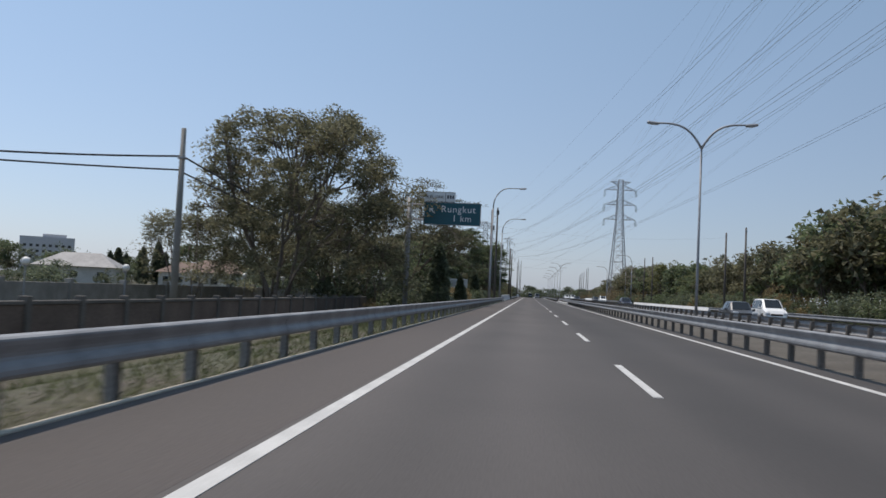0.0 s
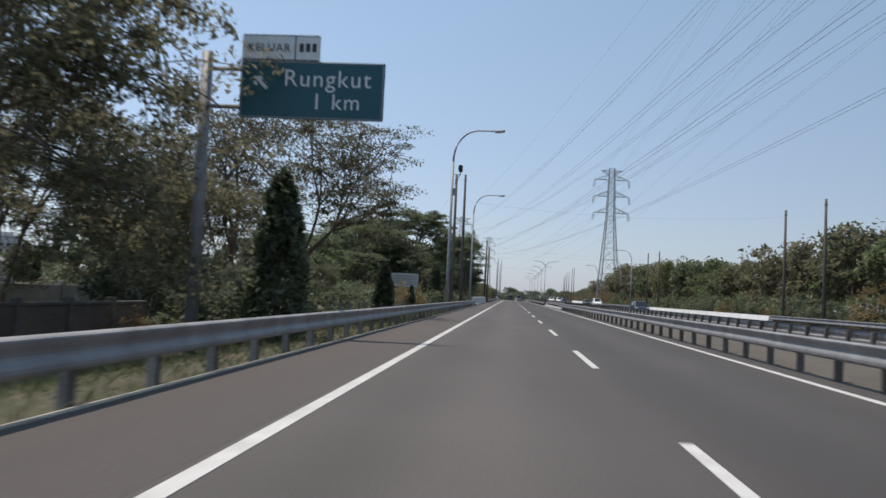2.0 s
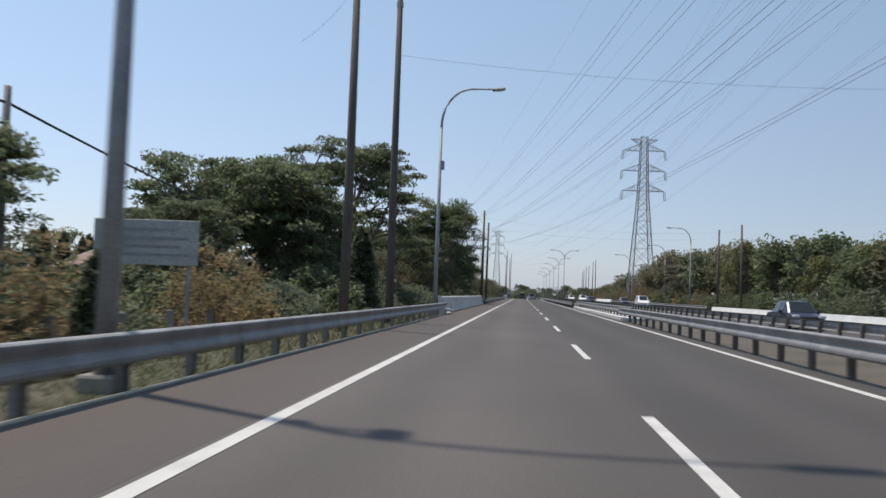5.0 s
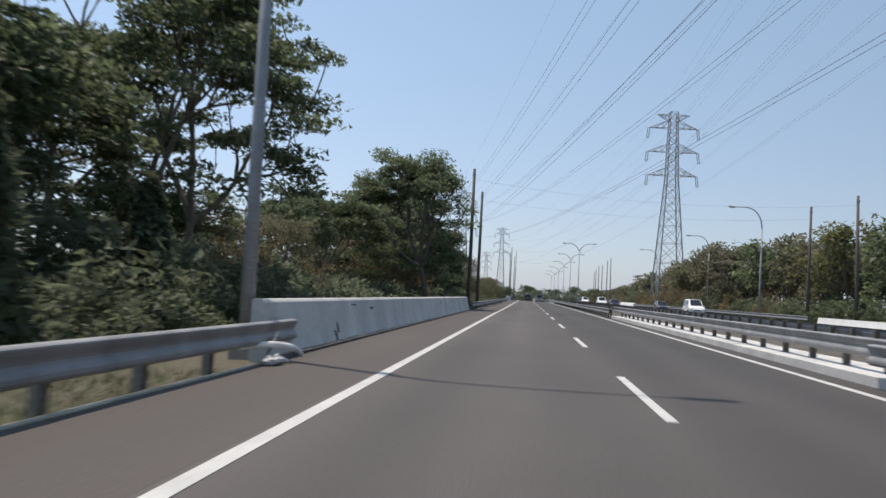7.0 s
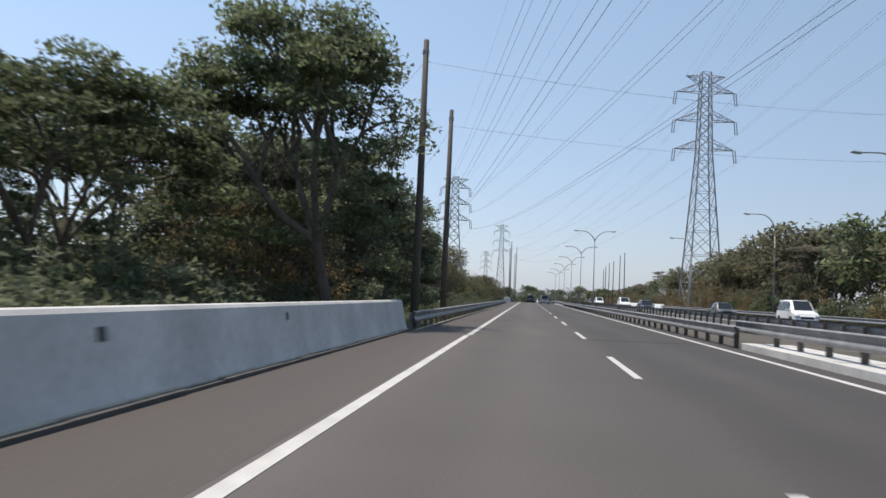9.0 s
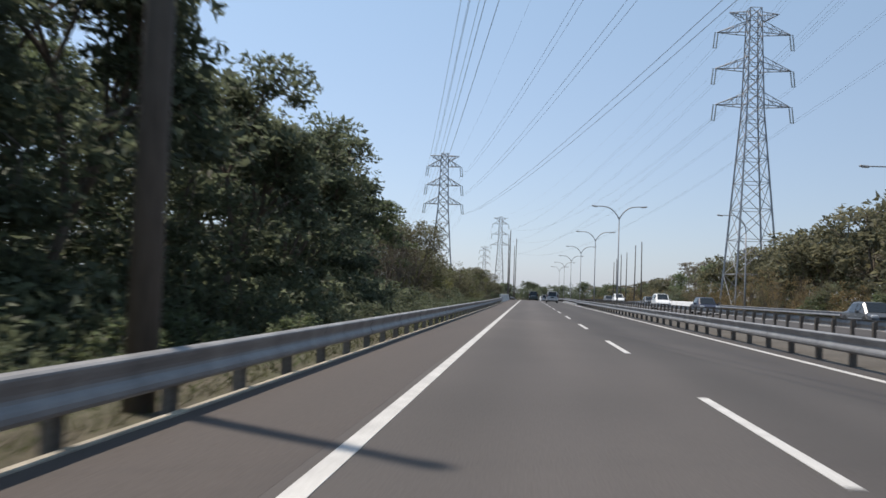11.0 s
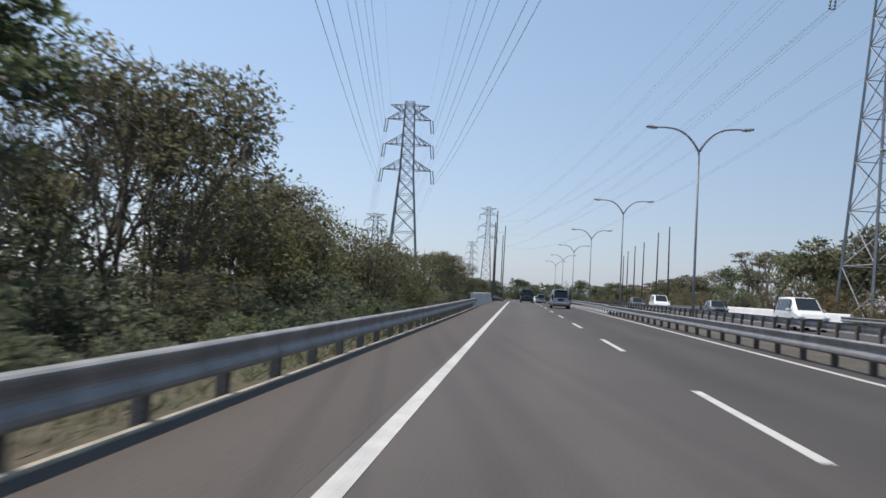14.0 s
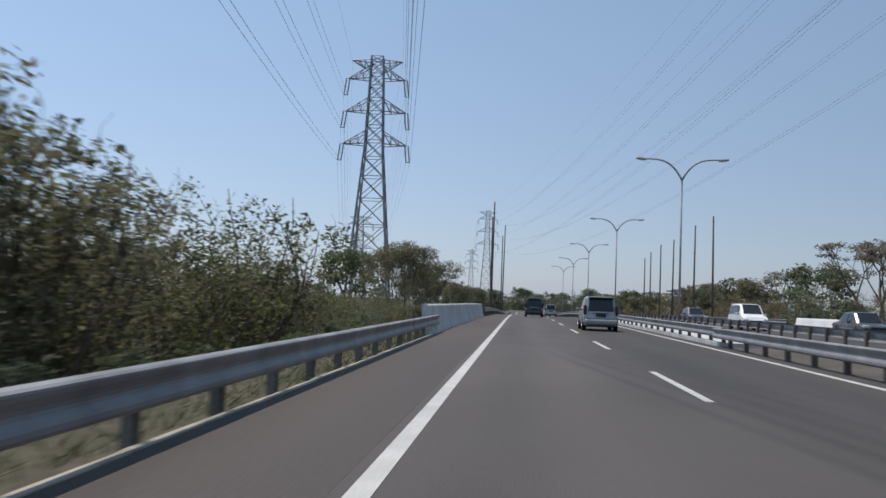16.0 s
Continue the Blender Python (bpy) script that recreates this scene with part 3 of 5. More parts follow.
part("clamp", MB().box((0, 0, 8.2), (0.36, 0.36, 0.12), bevel=0.02), "steel_dull", cpole)


def hang(a, b, sag, n=24):
    a, b = Vector(a), Vector(b)
    return [a.lerp(b, i / n) - Vector((0, 0, sag * 4 * (i / n) * (1 - i / n))) for i in range(n + 1)]


cab = thing("overhead_cable", "thick black overhead cables slung between poles", "cable", "utility cables")
for a, b, s, r in (((-17.4, 41, 7.3), (-50, 26, 8.3), 1.1, 0.05), ((-17.4, 41, 6.6), (-50, 26, 7.0), 0.5, 0.045), ((-17.4, 41, 7.3), (-16.6, 111.5, 6.9), 1.3, 0.05), ((-17.4, 41, 6.5), (-16.6, 111.5, 6.2), 1.0, 0.045),
                   ((-16.6, 111.5, 6.9), (-19, 190, 7), 1.6, 0.05)):
    part("cable", MB().tube(hang(a, b, s), r, 5, False), "cable", cab)
pole2 = copy_thing(cpole, Matrix.Translation((-16.6, 111.5, -2.25)))
wires2 = thing("hanging_wire", "thin loose wires strung across the motorway", "wire", "utility cables")
for a, b, s in (((-4.18, 186, 10.2), (27.0, 191.8, 10.0), 0.9), ((-4.1, 195.4, 9.6), (26.6, 202.7, 9.8), 0.7), ((-4.18, 186, 10.4), (-7.0, 183.5, 6.5), 0.25), ((-4.1, 195.4, 9.5), (-6.2, 193.0, 5.6), 0.2), ((-5.15, 111.8, 11.0), (-6.4, 110, 8.6), 0.2),
                ((-4.6, 117.8, 10.4), (26.4, 119.0, 10.2), 0.8)):
    part("strand", MB().tube(hang(a, b, s), 0.005, 4, False), "cable", wires2)


# ---------------------------------------------------------------- direction sign and notice board
def letters(text, size, x, z, parent, mat, name):
    cu = bpy.data.curves.new("lettering", "FONT")
    cu.body, cu.size, cu.extrude = text, size, 0.004
    cu.align_x = "CENTER"
    cu.space_character = 1.12
    ob = new("lettering", cu)
    dg = bpy.context.evaluated_depsgraph_get()
    me = bpy.data.meshes.new_from_object(ob.evaluated_get(dg))
    bpy.data.objects.remove(ob)
    me.materials.clear()
    me.materials.append(M[mat])
    return part(name, me, mat, parent, at=pose(x, -0.045, z, 90, 0, 0))


sign = thing("direction_sign", "green motorway direction sign with white lettering on a side post", "road sign", at=(-8.05, 56.0, 0))
part("post", MB().tube([(0, 0.25, -0.7), (0, 0.25, 4), (0, 0.25, 7.3)], [0.17, 0.16, 0.15], 14), "steel_dull", sign, smooth=True)
for z in (5.85, 6.85):
    part("arm", MB().tube([(0, 0.25, z), (2.8, 0.12, z), (4.6, 0.12, z)], 0.06, 8), "steel_dull", sign)
gp = part("green_panel", MB().box((2.9, 0, 6.28), (3.78, 0.06, 1.5), bevel=0.02), "green", sign)
rim = MB()
for c, s in (((2.9, -0.035, 7.0), (3.7, 0.008, 0.025)), ((2.9, -0.035, 5.56), (3.7, 0.008, 0.025)), ((1.05, -0.035, 6.28), (0.025, 0.008, 1.44)), ((4.75, -0.035, 6.28), (0.025, 0.008, 1.44))):
    rim.box(c, s)
part("rim", rim, "steel_dull", gp)
letters("Rungkut", 0.62, 3.3, 6.38, gp, "sign_white", "lettering")
letters("1 km", 0.58, 3.55, 5.80, gp, "sign_white", "lettering")
arrow = MB()
arrow.box((1.60, -0.037, 6.42), (0.09, 0.012, 0.36), Matrix.Rotation(radians(-45), 3, "Y"))
arrow.box((1.49, -0.038, 6.57), (0.22, 0.012, 0.08))
arrow.box((1.42, -0.039, 6.50), (0.08, 0.012, 0.22))
part("arrow", arrow, "sign_white", gp)
wp = part("exit_panel", MB().box((2.04, 0, 7.38), (2.06, 0.06, 0.68), bevel=0.02), "sign_white", sign, "white exit panel with black lettering")
letters("KELUAR", 0.29, 1.72, 7.28, wp, "sign_black", "lettering")
bars = MB()
for i in range(3):
    bars.box((2.58 + 0.17 * i, -0.036, 7.39), (0.11, 0.01, 0.22))
part("number_bar", bars, "sign_black", wp)
rim = MB().box((2.42, -0.035, 7.38), (0.03, 0.008, 0.62))
for z in (7.06, 7.70):
    rim.box((2.04, -0.035, z), (2.0, 0.008, 0.025))
part("divider", rim, "sign_black", wp)
board = thing("notice_board", "weathered white notice board on two posts in the shrubs", "notice board", at=(-8.85, 105.5, 0))
for x in (-1.1, 1.1):
    part("leg", MB().tube([(x, 0.06, -1.0), (x, 0.06, 2.6)], 0.05, 8), "steel_dull", board)
bp = part("panel", MB().box((0, 0, 2.18), (2.7, 0.05, 1.12), bevel=0.015), "board", board)
bars = MB()
for i, (w, z) in enumerate(((1.5, 2.5), (2.1, 2.28), (1.8, 2.08), (2.2, 1.88))):
    bars.box((0.05 * (i % 2), -0.03, z), (w, 0.008, 0.07))
part("text_bar", bars, "steel_dull", bp, "faded unreadable lines of text")


# ---------------------------------------------------------------- transmission towers and conductors
def tower(x, y, top, base_z, turn, scale=1.0, arms=(3.5, 3.7, 4.0, 4.3)):
    t = thing("transmission_tower", "grey steel lattice transmission tower with three pairs of crossarms", "transmission tower", "transmission towers", pose(x, y, base_z, 0, 0, turn))
    H = top - base_z
    hw = lambda z: scale * (2.75 * (1 - z / (0.66 * H)) + 1.05 * z / (0.66 * H)) if z < 0.66 * H else scale * (1.05 - 0.35 * (z - 0.66 * H) / (0.34 * H))
    for sx in (-1, 1):
        for sy in (-1, 1):
            part("leg", MB().tube([(sx * hw(z), sy * hw(z), z) for z in (0, 0.3 * H, 0.66 * H, H)], [0.17, 0.15, 0.12, 0.08], 4, False), "lattice", t)
    zs, z = [0.0], 0.0
    while z < H - 0.6:
        z = min(H, z + max(1.35 * scale, hw(z) * 1.75))
        zs.append(z)
    br = MB()
    for a, b in zip(zs, zs[1:]):
        for i in range(4):
            c = [(-1, -1), (1, -1), (1, 1), (-1, 1)]
            p, q = c[i], c[(i + 1) % 4]
            P = lambda s, z: (s[0] * hw(z), s[1] * hw(z), z)
            br.bar(P(p, a), P(q, b), 0.055).bar(P(q, a), P(p, b), 0.055).bar(P(p, b), P(q, b), 0.05)
    part("bracing", br, "lattice", t, "crossed diagonal bracing")
    tips = []
    for frac, reach in zip((0.985, 0.917, 0.797, 0.678), arms):
        z, reach = frac * H, reach * scale
        for s in (-1, 1):
            arm = MB()
            e = (s * reach, 0, z)
            up = 1.5 * scale if frac < 0.95 else -1.3 * scale
            for sy in (-1, 1):
                a0, a1 = (s * hw(z), sy * hw(z), z), (s * hw(z), sy * hw(z), z + up)
                arm.bar(a0, e, 0.075).bar(a1, e, 0.06)
                for u in (0.33, 0.66):
                    lo, hi, nx = [Vector(a0).lerp(Vector(e), u), Vector(a1).lerp(Vector(e), u), Vector(a1).lerp(Vector(e), max(0, u - 0.33))]
                    arm.bar(lo, hi, 0.04).bar(lo, nx, 0.04)
            ob = part("crossarm", arm, "lattice", t)
            if frac < 0.95:
                ins = MB()
                for dx in (-0.22, 0.22):
                    L = 1.9 * scale
                    ins.tube([(e[0] + s * 0.25 * k / 14 + dx, 0, z - L * k / 14) for k in range(15)], [0.05 if k % 2 else 0.13 for k in range(15)], 6)
                ins.box((e[0] + s * 0.25, 0, z - 1.95 * scale), (0.6, 0.1, 0.08))
                part("insulator", ins, "glass_ins", ob)
                tips.append((e[0] + s * 0.25, 0, z - 2.0 * scale))
            else:
                tips.append(e)
    return [pose(x, y, base_z, 0, 0, turn) @ Vector(p) for p in tips]


def span(label, tips_a, tips_b, sag, twin=True, r=0.011):
    g = thing("power_line", label, "power line", "overhead power lines")
    for i, (a, b) in enumerate(zip(tips_a, tips_b)):
        for d in ((-0.27, 0.27) if (twin and i > 1) else (0,)):
            path = [p + Vector((d, 0, 0)) for p in hang(a, b, sag * (0.75 if i < 2 else 1), 48)]
            part("conductor", MB().tube(path, r if i > 1 else 0.008, 5, False), "wire", g)
    return g


TB = tower(31.9, 316.5, 44.9, -0.6, 6, 1.2, (3.1, 4.65, 4.8, 4.7))
TC = tower(-20.6, 382.5, 33.0, -3.5, 5, 1.12, (3.0, 3.4, 3.6, 3.8))
TD = tower(-18.2, 700, 47.0, -6, 5, 1.25)
TE = tower(-56, 560, 29.0, -6, 5, 1.1)
TF = tower(-42, 980, 44.0, -6, 5, 1.25)
T0 = tower(34, -42, 62, -0.8, 8, 1.25, (3.6, 4.5, 4.7, 4.9))
T1 = tower(38, -31, 44, -0.8, 8, 1.12, (3.0, 3.4, 3.6, 3.8))
span("pairs of conductors leading to the lattice tower beside the far trees", T0, TB, 2.0)
span("pairs of conductors crossing high above the carriageway", TB, TD, 10.0)
span("pairs of conductors passing over the road to the verge tower", T1, TC, 10.0, r=0.014)
span("conductors running on behind the verge tower", TC, TE, 4.0)
span("distant conductors over the road's end", TD, TF, 8.0)

marker = thing("boundary_post", "short pale concrete boundary post among the shrubs", "post", "boundary posts", (-7.6, 66, -0.65))
part("shaft", MB().box((0, 0, 0.55), (0.14, 0.14, 1.3), bevel=0.02), "concrete", marker)
for k in range(1, 17):
    copy_thing(marker, pose(-7.6 - 0.02 * k, 66 + 2.6 * k, -0.65, random.uniform(-2, 2), random.uniform(-2, 2), random.uniform(-8, 8)))


# ---------------------------------------------------------------- trees and shrubs
def leaf_mesh(name, centres, radii, per, size, mat, rng, flat=0.6, droop=0.0, corners=4):
    """Leaf sprays: folded leaves of three or four corners strewn round each centre."""
    n = len(centres) * per
    c = np.repeat(np.asarray(centres, float), per, axis=0)
    r = np.repeat(np.asarray(radii, float), per)
    d = rng.normal(size=(n, 3))
    d /= np.linalg.norm(d, axis=1)[:, None]
    d *= (rng.random(n) ** 0.45)[:, None]
    d[:, 2] = d[:, 2] * flat - droop * (d[:, 0] ** 2 + d[:, 1] ** 2)
    p = c + d * r[:, None]
    u = rng.normal(size=(n, 3))
    u[:, 2] = u[:, 2] * 0.55 - 0.25
    u /= np.linalg.norm(u, axis=1)[:, None]
    w = np.cross(u, rng.normal(size=(n, 3)) * 0.6 + np.array([0, 0, 1.0]))
    w /= np.linalg.norm(w, axis=1)[:, None] + 1e-9
    s = size * (0.6 + 0.8 * rng.random(n))[:, None]
    fold = np.cross(u, w) * s * 0.12
    v = np.stack([p - u * s * 0.5, p + w * s * 0.27 + fold, p + u * s * 0.5, p - w * s * 0.27 + fold], axis=1)
    if corners == 3:
        v = np.stack([p - u * s * 0.5 - w * s * 0.14, p - u * s * 0.1 + w * s * 0.36 + fold, p + u * s * 0.55], axis=1)
    v = v.reshape(-1, 3)
    me = bpy.data.meshes.new(name)
    me.vertices.add(len(v))
    me.vertices.foreach_set("co", v.ravel())
    me.loops.add(n * corners)
    me.loops.foreach_set("vertex_index", np.arange(n * corners, dtype=np.int32))
    me.polygons.add(n)
    me.polygons.foreach_set("loop_start", np.arange(0, n * corners, corners, dtype=np.int32))
    me.update(calc_edges=True)
    me.materials.append(M[mat])
    return me


def limb(mb, a, b, r0, r1, rng, bend=0.12, n=5):
    a, b = Vector(a), Vector(b)
    L = (b - a).length
    off = Vector(rng.normal(size=3) * L * bend)
    off.z = abs(off.z) * 0.6
    path = [a.lerp(b, i / n) + off * math.sin(math.pi * i / n) + Vector(rng.normal(size=3) * L * 0.015 * (0 < i < n)) for i in range(n + 1)]
    mb.tube(path, [r0 + (r1 - r0) * i / n for i in range(n + 1)], 5 if r0 > 0.06 else 3, False)
    return path


def tree(name, label, seed, h, w, clear=0.28, stems=1, mat="leaf", forks=(4, 3, 3), spread=0.62, level=0.25, pad=1.0, flat=0.35, per=150, size=0.3, inner=0.35, lean=(0, 0), fill=0, core=0.72, girth=1.0, twigs=0, dome=False):
    """A tree grown limb by limb: each limb forks until its tips, and every tip carries a pad of leaves.
    level: how far the outer limbs lie down; flat: how thin the pads are; inner: share of the last forks that carry leaves too; fill: further sprays that round out the crown."""
    rng = np.random.default_rng(seed)
    t = thing(name, label, "tree", "roadside vegetation")
    limbs, tips, knots = [], [], []

    def grow(p, d, length, r, depth):
        pts = [p]
        for i in range(4 if depth < 2 else 3):
            d = (d + Vector(rng.normal(size=3) * 0.11) + Vector((0, 0, 0.03))).normalized()
            p = p + d * length / (4 if depth < 2 else 3)
            pts.append(p)
        limbs.append((pts, r, r * 0.66, depth))
        if depth == len(forks):
            tips.append(p)
            return
        if depth == len(forks) - 1:
            knots.append(p)
        u = d.orthogonal().normalized()
        v = d.cross(u)
        a0 = rng.random() * 6.28
        for j in range(forks[depth]):
            a, k = a0 + 6.28 * j / forks[depth] + rng.normal() * 0.35, spread * (0.6 + 0.7 * rng.random())
            nd = d * math.cos(k) + (u * math.cos(a) + v * math.sin(a)) * math.sin(k)
            nd.z = nd.z * (1 - level * (depth > 0)) + 0.12
            grow(p, nd.normalized(), length * (0.55 + 0.4 * rng.random()), r * (0.66 if forks[depth] > 1 else 0.8), depth + 1)

    r0 = (0.018 * h / math.sqrt(stems) + 0.03) * girth
    for k in range(stems):
        a = 6.28 * k / stems + rng.random()
        o = 0.32 * (stems > 1)
        grow(Vector((math.cos(a) * o, math.sin(a) * o, -0.4)), Vector((math.cos(a) * o * 1.3 + lean[0] * 0.04, math.sin(a) * o * 1.3 + lean[1] * 0.04, 1)).normalized(), clear * h + 0.4, r0, 0)
    # bring the grown shape to its true height and breadth, and draw stray limbs in
    q = np.array([tuple(p) for p in tips])
    mx, my = q[:, 0].mean(), q[:, 1].mean()
    rad = np.percentile(np.hypot(q[:, 0] - mx, q[:, 1] - my), 85)
    tz = np.percentile(q[:, 2], 88)
    soft = lambda v: v if v < 0.85 else 0.85 + 0.3 * (1 - math.exp(-(v - 0.85) / 0.3)) * 0.62
    rw, rh = w / 2 - pad * 0.6, h - pad * flat * 0.7
    zc = h * (clear * 0.5 + (0.30 if dome else 0.42))

    def fit(p):
        u = min(1.0, max(0.0, p.z / tz)) ** 0.7
        x, y = p.x - mx * u, p.y - my * u
        m = math.hypot(x, y) / rad
        k = (1 - u) + u * (soft(m) / m * rw / rad if m > 0.01 else rw / rad)
        x, y, z = x * k, y * k, soft(max(p.z, 0) / tz) * rh if p.z > 0 else p.z
        if dome and z > zc:
            m = max(1.0, math.sqrt((x * x + y * y) / rw ** 2 + ((z - zc) / (rh - zc)) ** 2))
            x, y, z = x / m, y / m, zc + (z - zc) / m
        return Vector((x + lean[0] * u, y + lean[1] * u, z))

    wood = MB()
    for pts, ra, rb, depth in limbs:
        n = len(pts) - 1
        wood.tube([fit(p) for p in pts], [(ra + (rb - ra) * i / n) * (1.35 if depth == 0 and i == 0 else 1.0) for i in range(n + 1)], (8, 5, 4, 3, 3, 3)[min(depth, 5)], False)
    ends = [fit(p) for p in tips]
    for k in range(twigs):
        p = ends[rng.integers(len(ends))]
        limb(wood, p, p + Vector((rng.normal() * 0.5, rng.normal() * 0.5, 0.15 + 0.6 * rng.random())), 0.012, 0.005, rng, 0.2, 3)
    cs = ends + [fit(p) for p in knots if rng.random() < inner]
    for k in range(fill):
        a, e = 6.28 * rng.random(), math.asin(-0.35 + 1.3 * rng.random())
        m = (core + (1 - core) * rng.random()) * (1 + 0.3 * noise.noise((2 * math.cos(a) + seed, 2 * math.sin(a), 2 * e)))
        p = Vector((lean[0] + rw * m * math.cos(a) * math.cos(e), lean[1] + rw * m * math.sin(a) * math.cos(e), min(rh, zc + (rh - zc) * m * math.sin(e) * (1.0 if e > 0 else 1.3))))
        if size < 0.4 or k % 3 == 0:
            limb(wood, min(ends, key=lambda c: (c - p).length), p, 0.03, 0.012, rng, 0.12, 3)
        cs.append(p)
    rs = [pad * (0.6 + 0.75 * rng.random()) for p in cs]
    part("trunk", wood, "bark", t, smooth=True)
    part("crown", leaf_mesh("crown", [tuple(p) for p in cs], rs, per, size, mat, rng, flat=flat, droop=flat * 0.35, corners=3), mat, t)
    return t


def tall_shrub(label, seed, h, w, mat, stems=9, sprays=8, per=60, size=0.15, twigs=60):
    """A thicket of upright stems: leafy below, thinning into bare twigs at the top."""
    rng = np.random.default_rng(seed)
    t = thing("shrub", label, "shrub", "roadside vegetation")
    wood, cs, rs = MB(), [], []
    for k in range(stems):
        a, q = 6.28 * rng.random(), math.sqrt(rng.random())
        top = Vector((math.cos(a) * q * w / 2, math.sin(a) * q * w / 2, h * (1 - 0.35 * q * q) * (0.75 + 0.25 * rng.random())))
        path = limb(wood, (top.x * 0.3, top.y * 0.3, -0.3), top, 0.06, 0.012, rng, 0.08, 6)
        for j in range(sprays):
            u = 0.12 + 0.88 * (j + rng.random()) / sprays
            p = path[min(6, int(u * 6))].lerp(path[min(6, int(u * 6) + 1)], u * 6 % 1) + Vector((rng.normal() * 0.55, rng.normal() * 0.55, rng.normal() * 0.3)) * (0.6 + 0.1 * h)
            p.z = max(p.z, 0.15)
            cs.append(tuple(p))
            rs.append((0.85 - 0.45 * u) * (0.6 + 0.11 * h) * (0.8 + 0.4 * rng.random()))
    for k in range(twigs):
        p = Vector(cs[rng.integers(len(cs))])
        if p.z > h * 0.45:
            limb(wood, p, p + Vector((rng.normal() * 0.35, rng.normal() * 0.35, 0.3 + 0.6 * rng.random())), 0.010, 0.004, rng, 0.15, 3)
    tagged(part("woody_base", wood, "bark", t), kind="stuff")
    part("foliage", leaf_mesh("foliage", cs, rs, per, size, mat, rng, flat=0.75, corners=3), mat, t)
    return t


def bush(label, seed, h, w, mat, clumps=45, per=80, size=0.22, name="shrub"):
    rng = np.random.default_rng(seed)
    t = thing(name, label, "shrub", "roadside vegetation")
    st, cs, rs = MB(), [], []
    for k in range(clumps):
        a, q, e = 2 * math.pi * rng.random(), math.sqrt(rng.random()), rng.random()
        top = h * (1 - 0.55 * q * q) * (0.75 + 0.35 * rng.random())
        p = Vector((math.cos(a) * q * w / 2, math.sin(a) * q * w / 2, 0.25 + (top - 0.25) * e ** 0.6))
        cs.append(tuple(p))
        rs.append((0.35 + 0.35 * rng.random()) * (0.5 + h * 0.14))
        if k % 3 == 1:
            limb(st, (p.x * 0.25, p.y * 0.25, -0.3), p, 0.03 + h * 0.004, 0.008, rng, 0.1, 3)
    tagged(part("woody_base", st, "bark", t), kind="stuff")
    part("foliage", leaf_mesh("foliage", cs, rs, per, size, mat, rng, flat=0.8, corners=3), mat, t)
    return t


def conifer(seed, h, w):
    rng = np.random.default_rng(seed)
    t = thing("conifer", "dark columnar cypress tree standing in the verge", "tree", "roadside cypresses")
    part("trunk", MB().tube([(0, 0, -0.5), (0, 0, h * 0.6), (0, 0, h * 0.97)], [0.12, 0.07, 0.02], 8), "bark", t)
    cs, rs = [], []
    for k in range(150):
        u = rng.random() ** 0.85
        r = w / 2 * (1 - u) ** 0.6 * min(1, 0.55 + 3 * u) * (0.75 + 0.35 * rng.random())
        a = 2 * math.pi * rng.random()
        cs.append((r * math.cos(a), r * math.sin(a), 0.2 + u * (h - 0.3)))
        rs.append(0.34 * (1.1 - 0.6 * u))
    part("foliage", leaf_mesh("foliage", cs, rs, 42, 0.24, "leaf_dark", rng, flat=1.5, corners=3), "leaf_dark", t)
    return t


def plant(src, x, y, z=-0.9, s=1.0, turn=None, sz=None):
    return copy_thing(src, pose(x, y, z + fall(y), 0, 0, random.uniform(0, 360) if turn is None else turn) @ Matrix.Diagonal((s, s, sz or s, 1)))


def settle(src, x, y, z=-0.9):
    src.matrix_basis = pose(x, y, z + fall(y))
    return src


# the large verge trees
big_a = settle(tree("tree", "large many-stemmed tree with a dusty dark crown on the verge", 3, 14.6, 16.8, 0.16, 4, "leaf_dry", (3, 3, 3), 0.6, 0.10, 0.95, 0.62, 165, 0.21, 0.5, (1.6, 0), fill=190, core=0.5, dome=True), -16.3, 54.5)
dry_b = settle(tree("tree", "spreading half-bare tree with thin feathery foliage", 14, 11.6, 13.5, 0.22, 2, "leaf_dry", (3, 3, 3, 2), 0.55, 0.28, 0.9, 0.28, 95, 0.15, 0.3, (2.3, 0), fill=190, core=0.3, girth=0.8, twigs=40), -12.4, 74.5)
broad_c = settle(tree("tree", "broad flat-topped rain tree with layered green crown", 21, 10.6, 14.0, 0.22, 2, "leaf", (4, 3, 3), 0.72, 0.35, 1.2, 0.30, 150, 0.29, 0.7, fill=40), -17.5, 137.5)
tall_d = settle(tree("tree", "tall layered tree with glossy green leaves", 33, 13.8, 13.4, 0.2, 2, "leaf", (3, 3, 3, 2), 0.66, 0.34, 1.1, 0.28, 165, 0.26, 0.35, (0.6, 0), fill=60), -13.6, 150.0)
round_e = settle(tree("tree", "dense round-crowned dark green tree behind the barrier", 41, 13.2, 11.0, 0.30, 1, "leaf", (4, 3, 3, 2), 0.6, 0.22, 1.15, 0.34, 195, 0.25, 0.6, (-1.6, 0), fill=80, dome=True), -7.7, 185)
dark_f = settle(tree("tree", "dark wooded tree with hanging foliage", 51, 12.0, 10.5, 0.16, 2, "leaf_dark", (3, 3, 3), 0.65, 0.25, 1.15, 0.42, 140, 0.30, 0.5, fill=75), -12, 205)
bare_g = settle(tree("tree", "nearly leafless grey-branched tree", 61, 9.5, 8.4, 0.2, 2, "leaf_dry", (3, 3, 3, 2), 0.55, 0.08, 0.7, 0.7, 4, 0.15, 0.0, fill=30, girth=0.6, twigs=110), -14.5, 262)
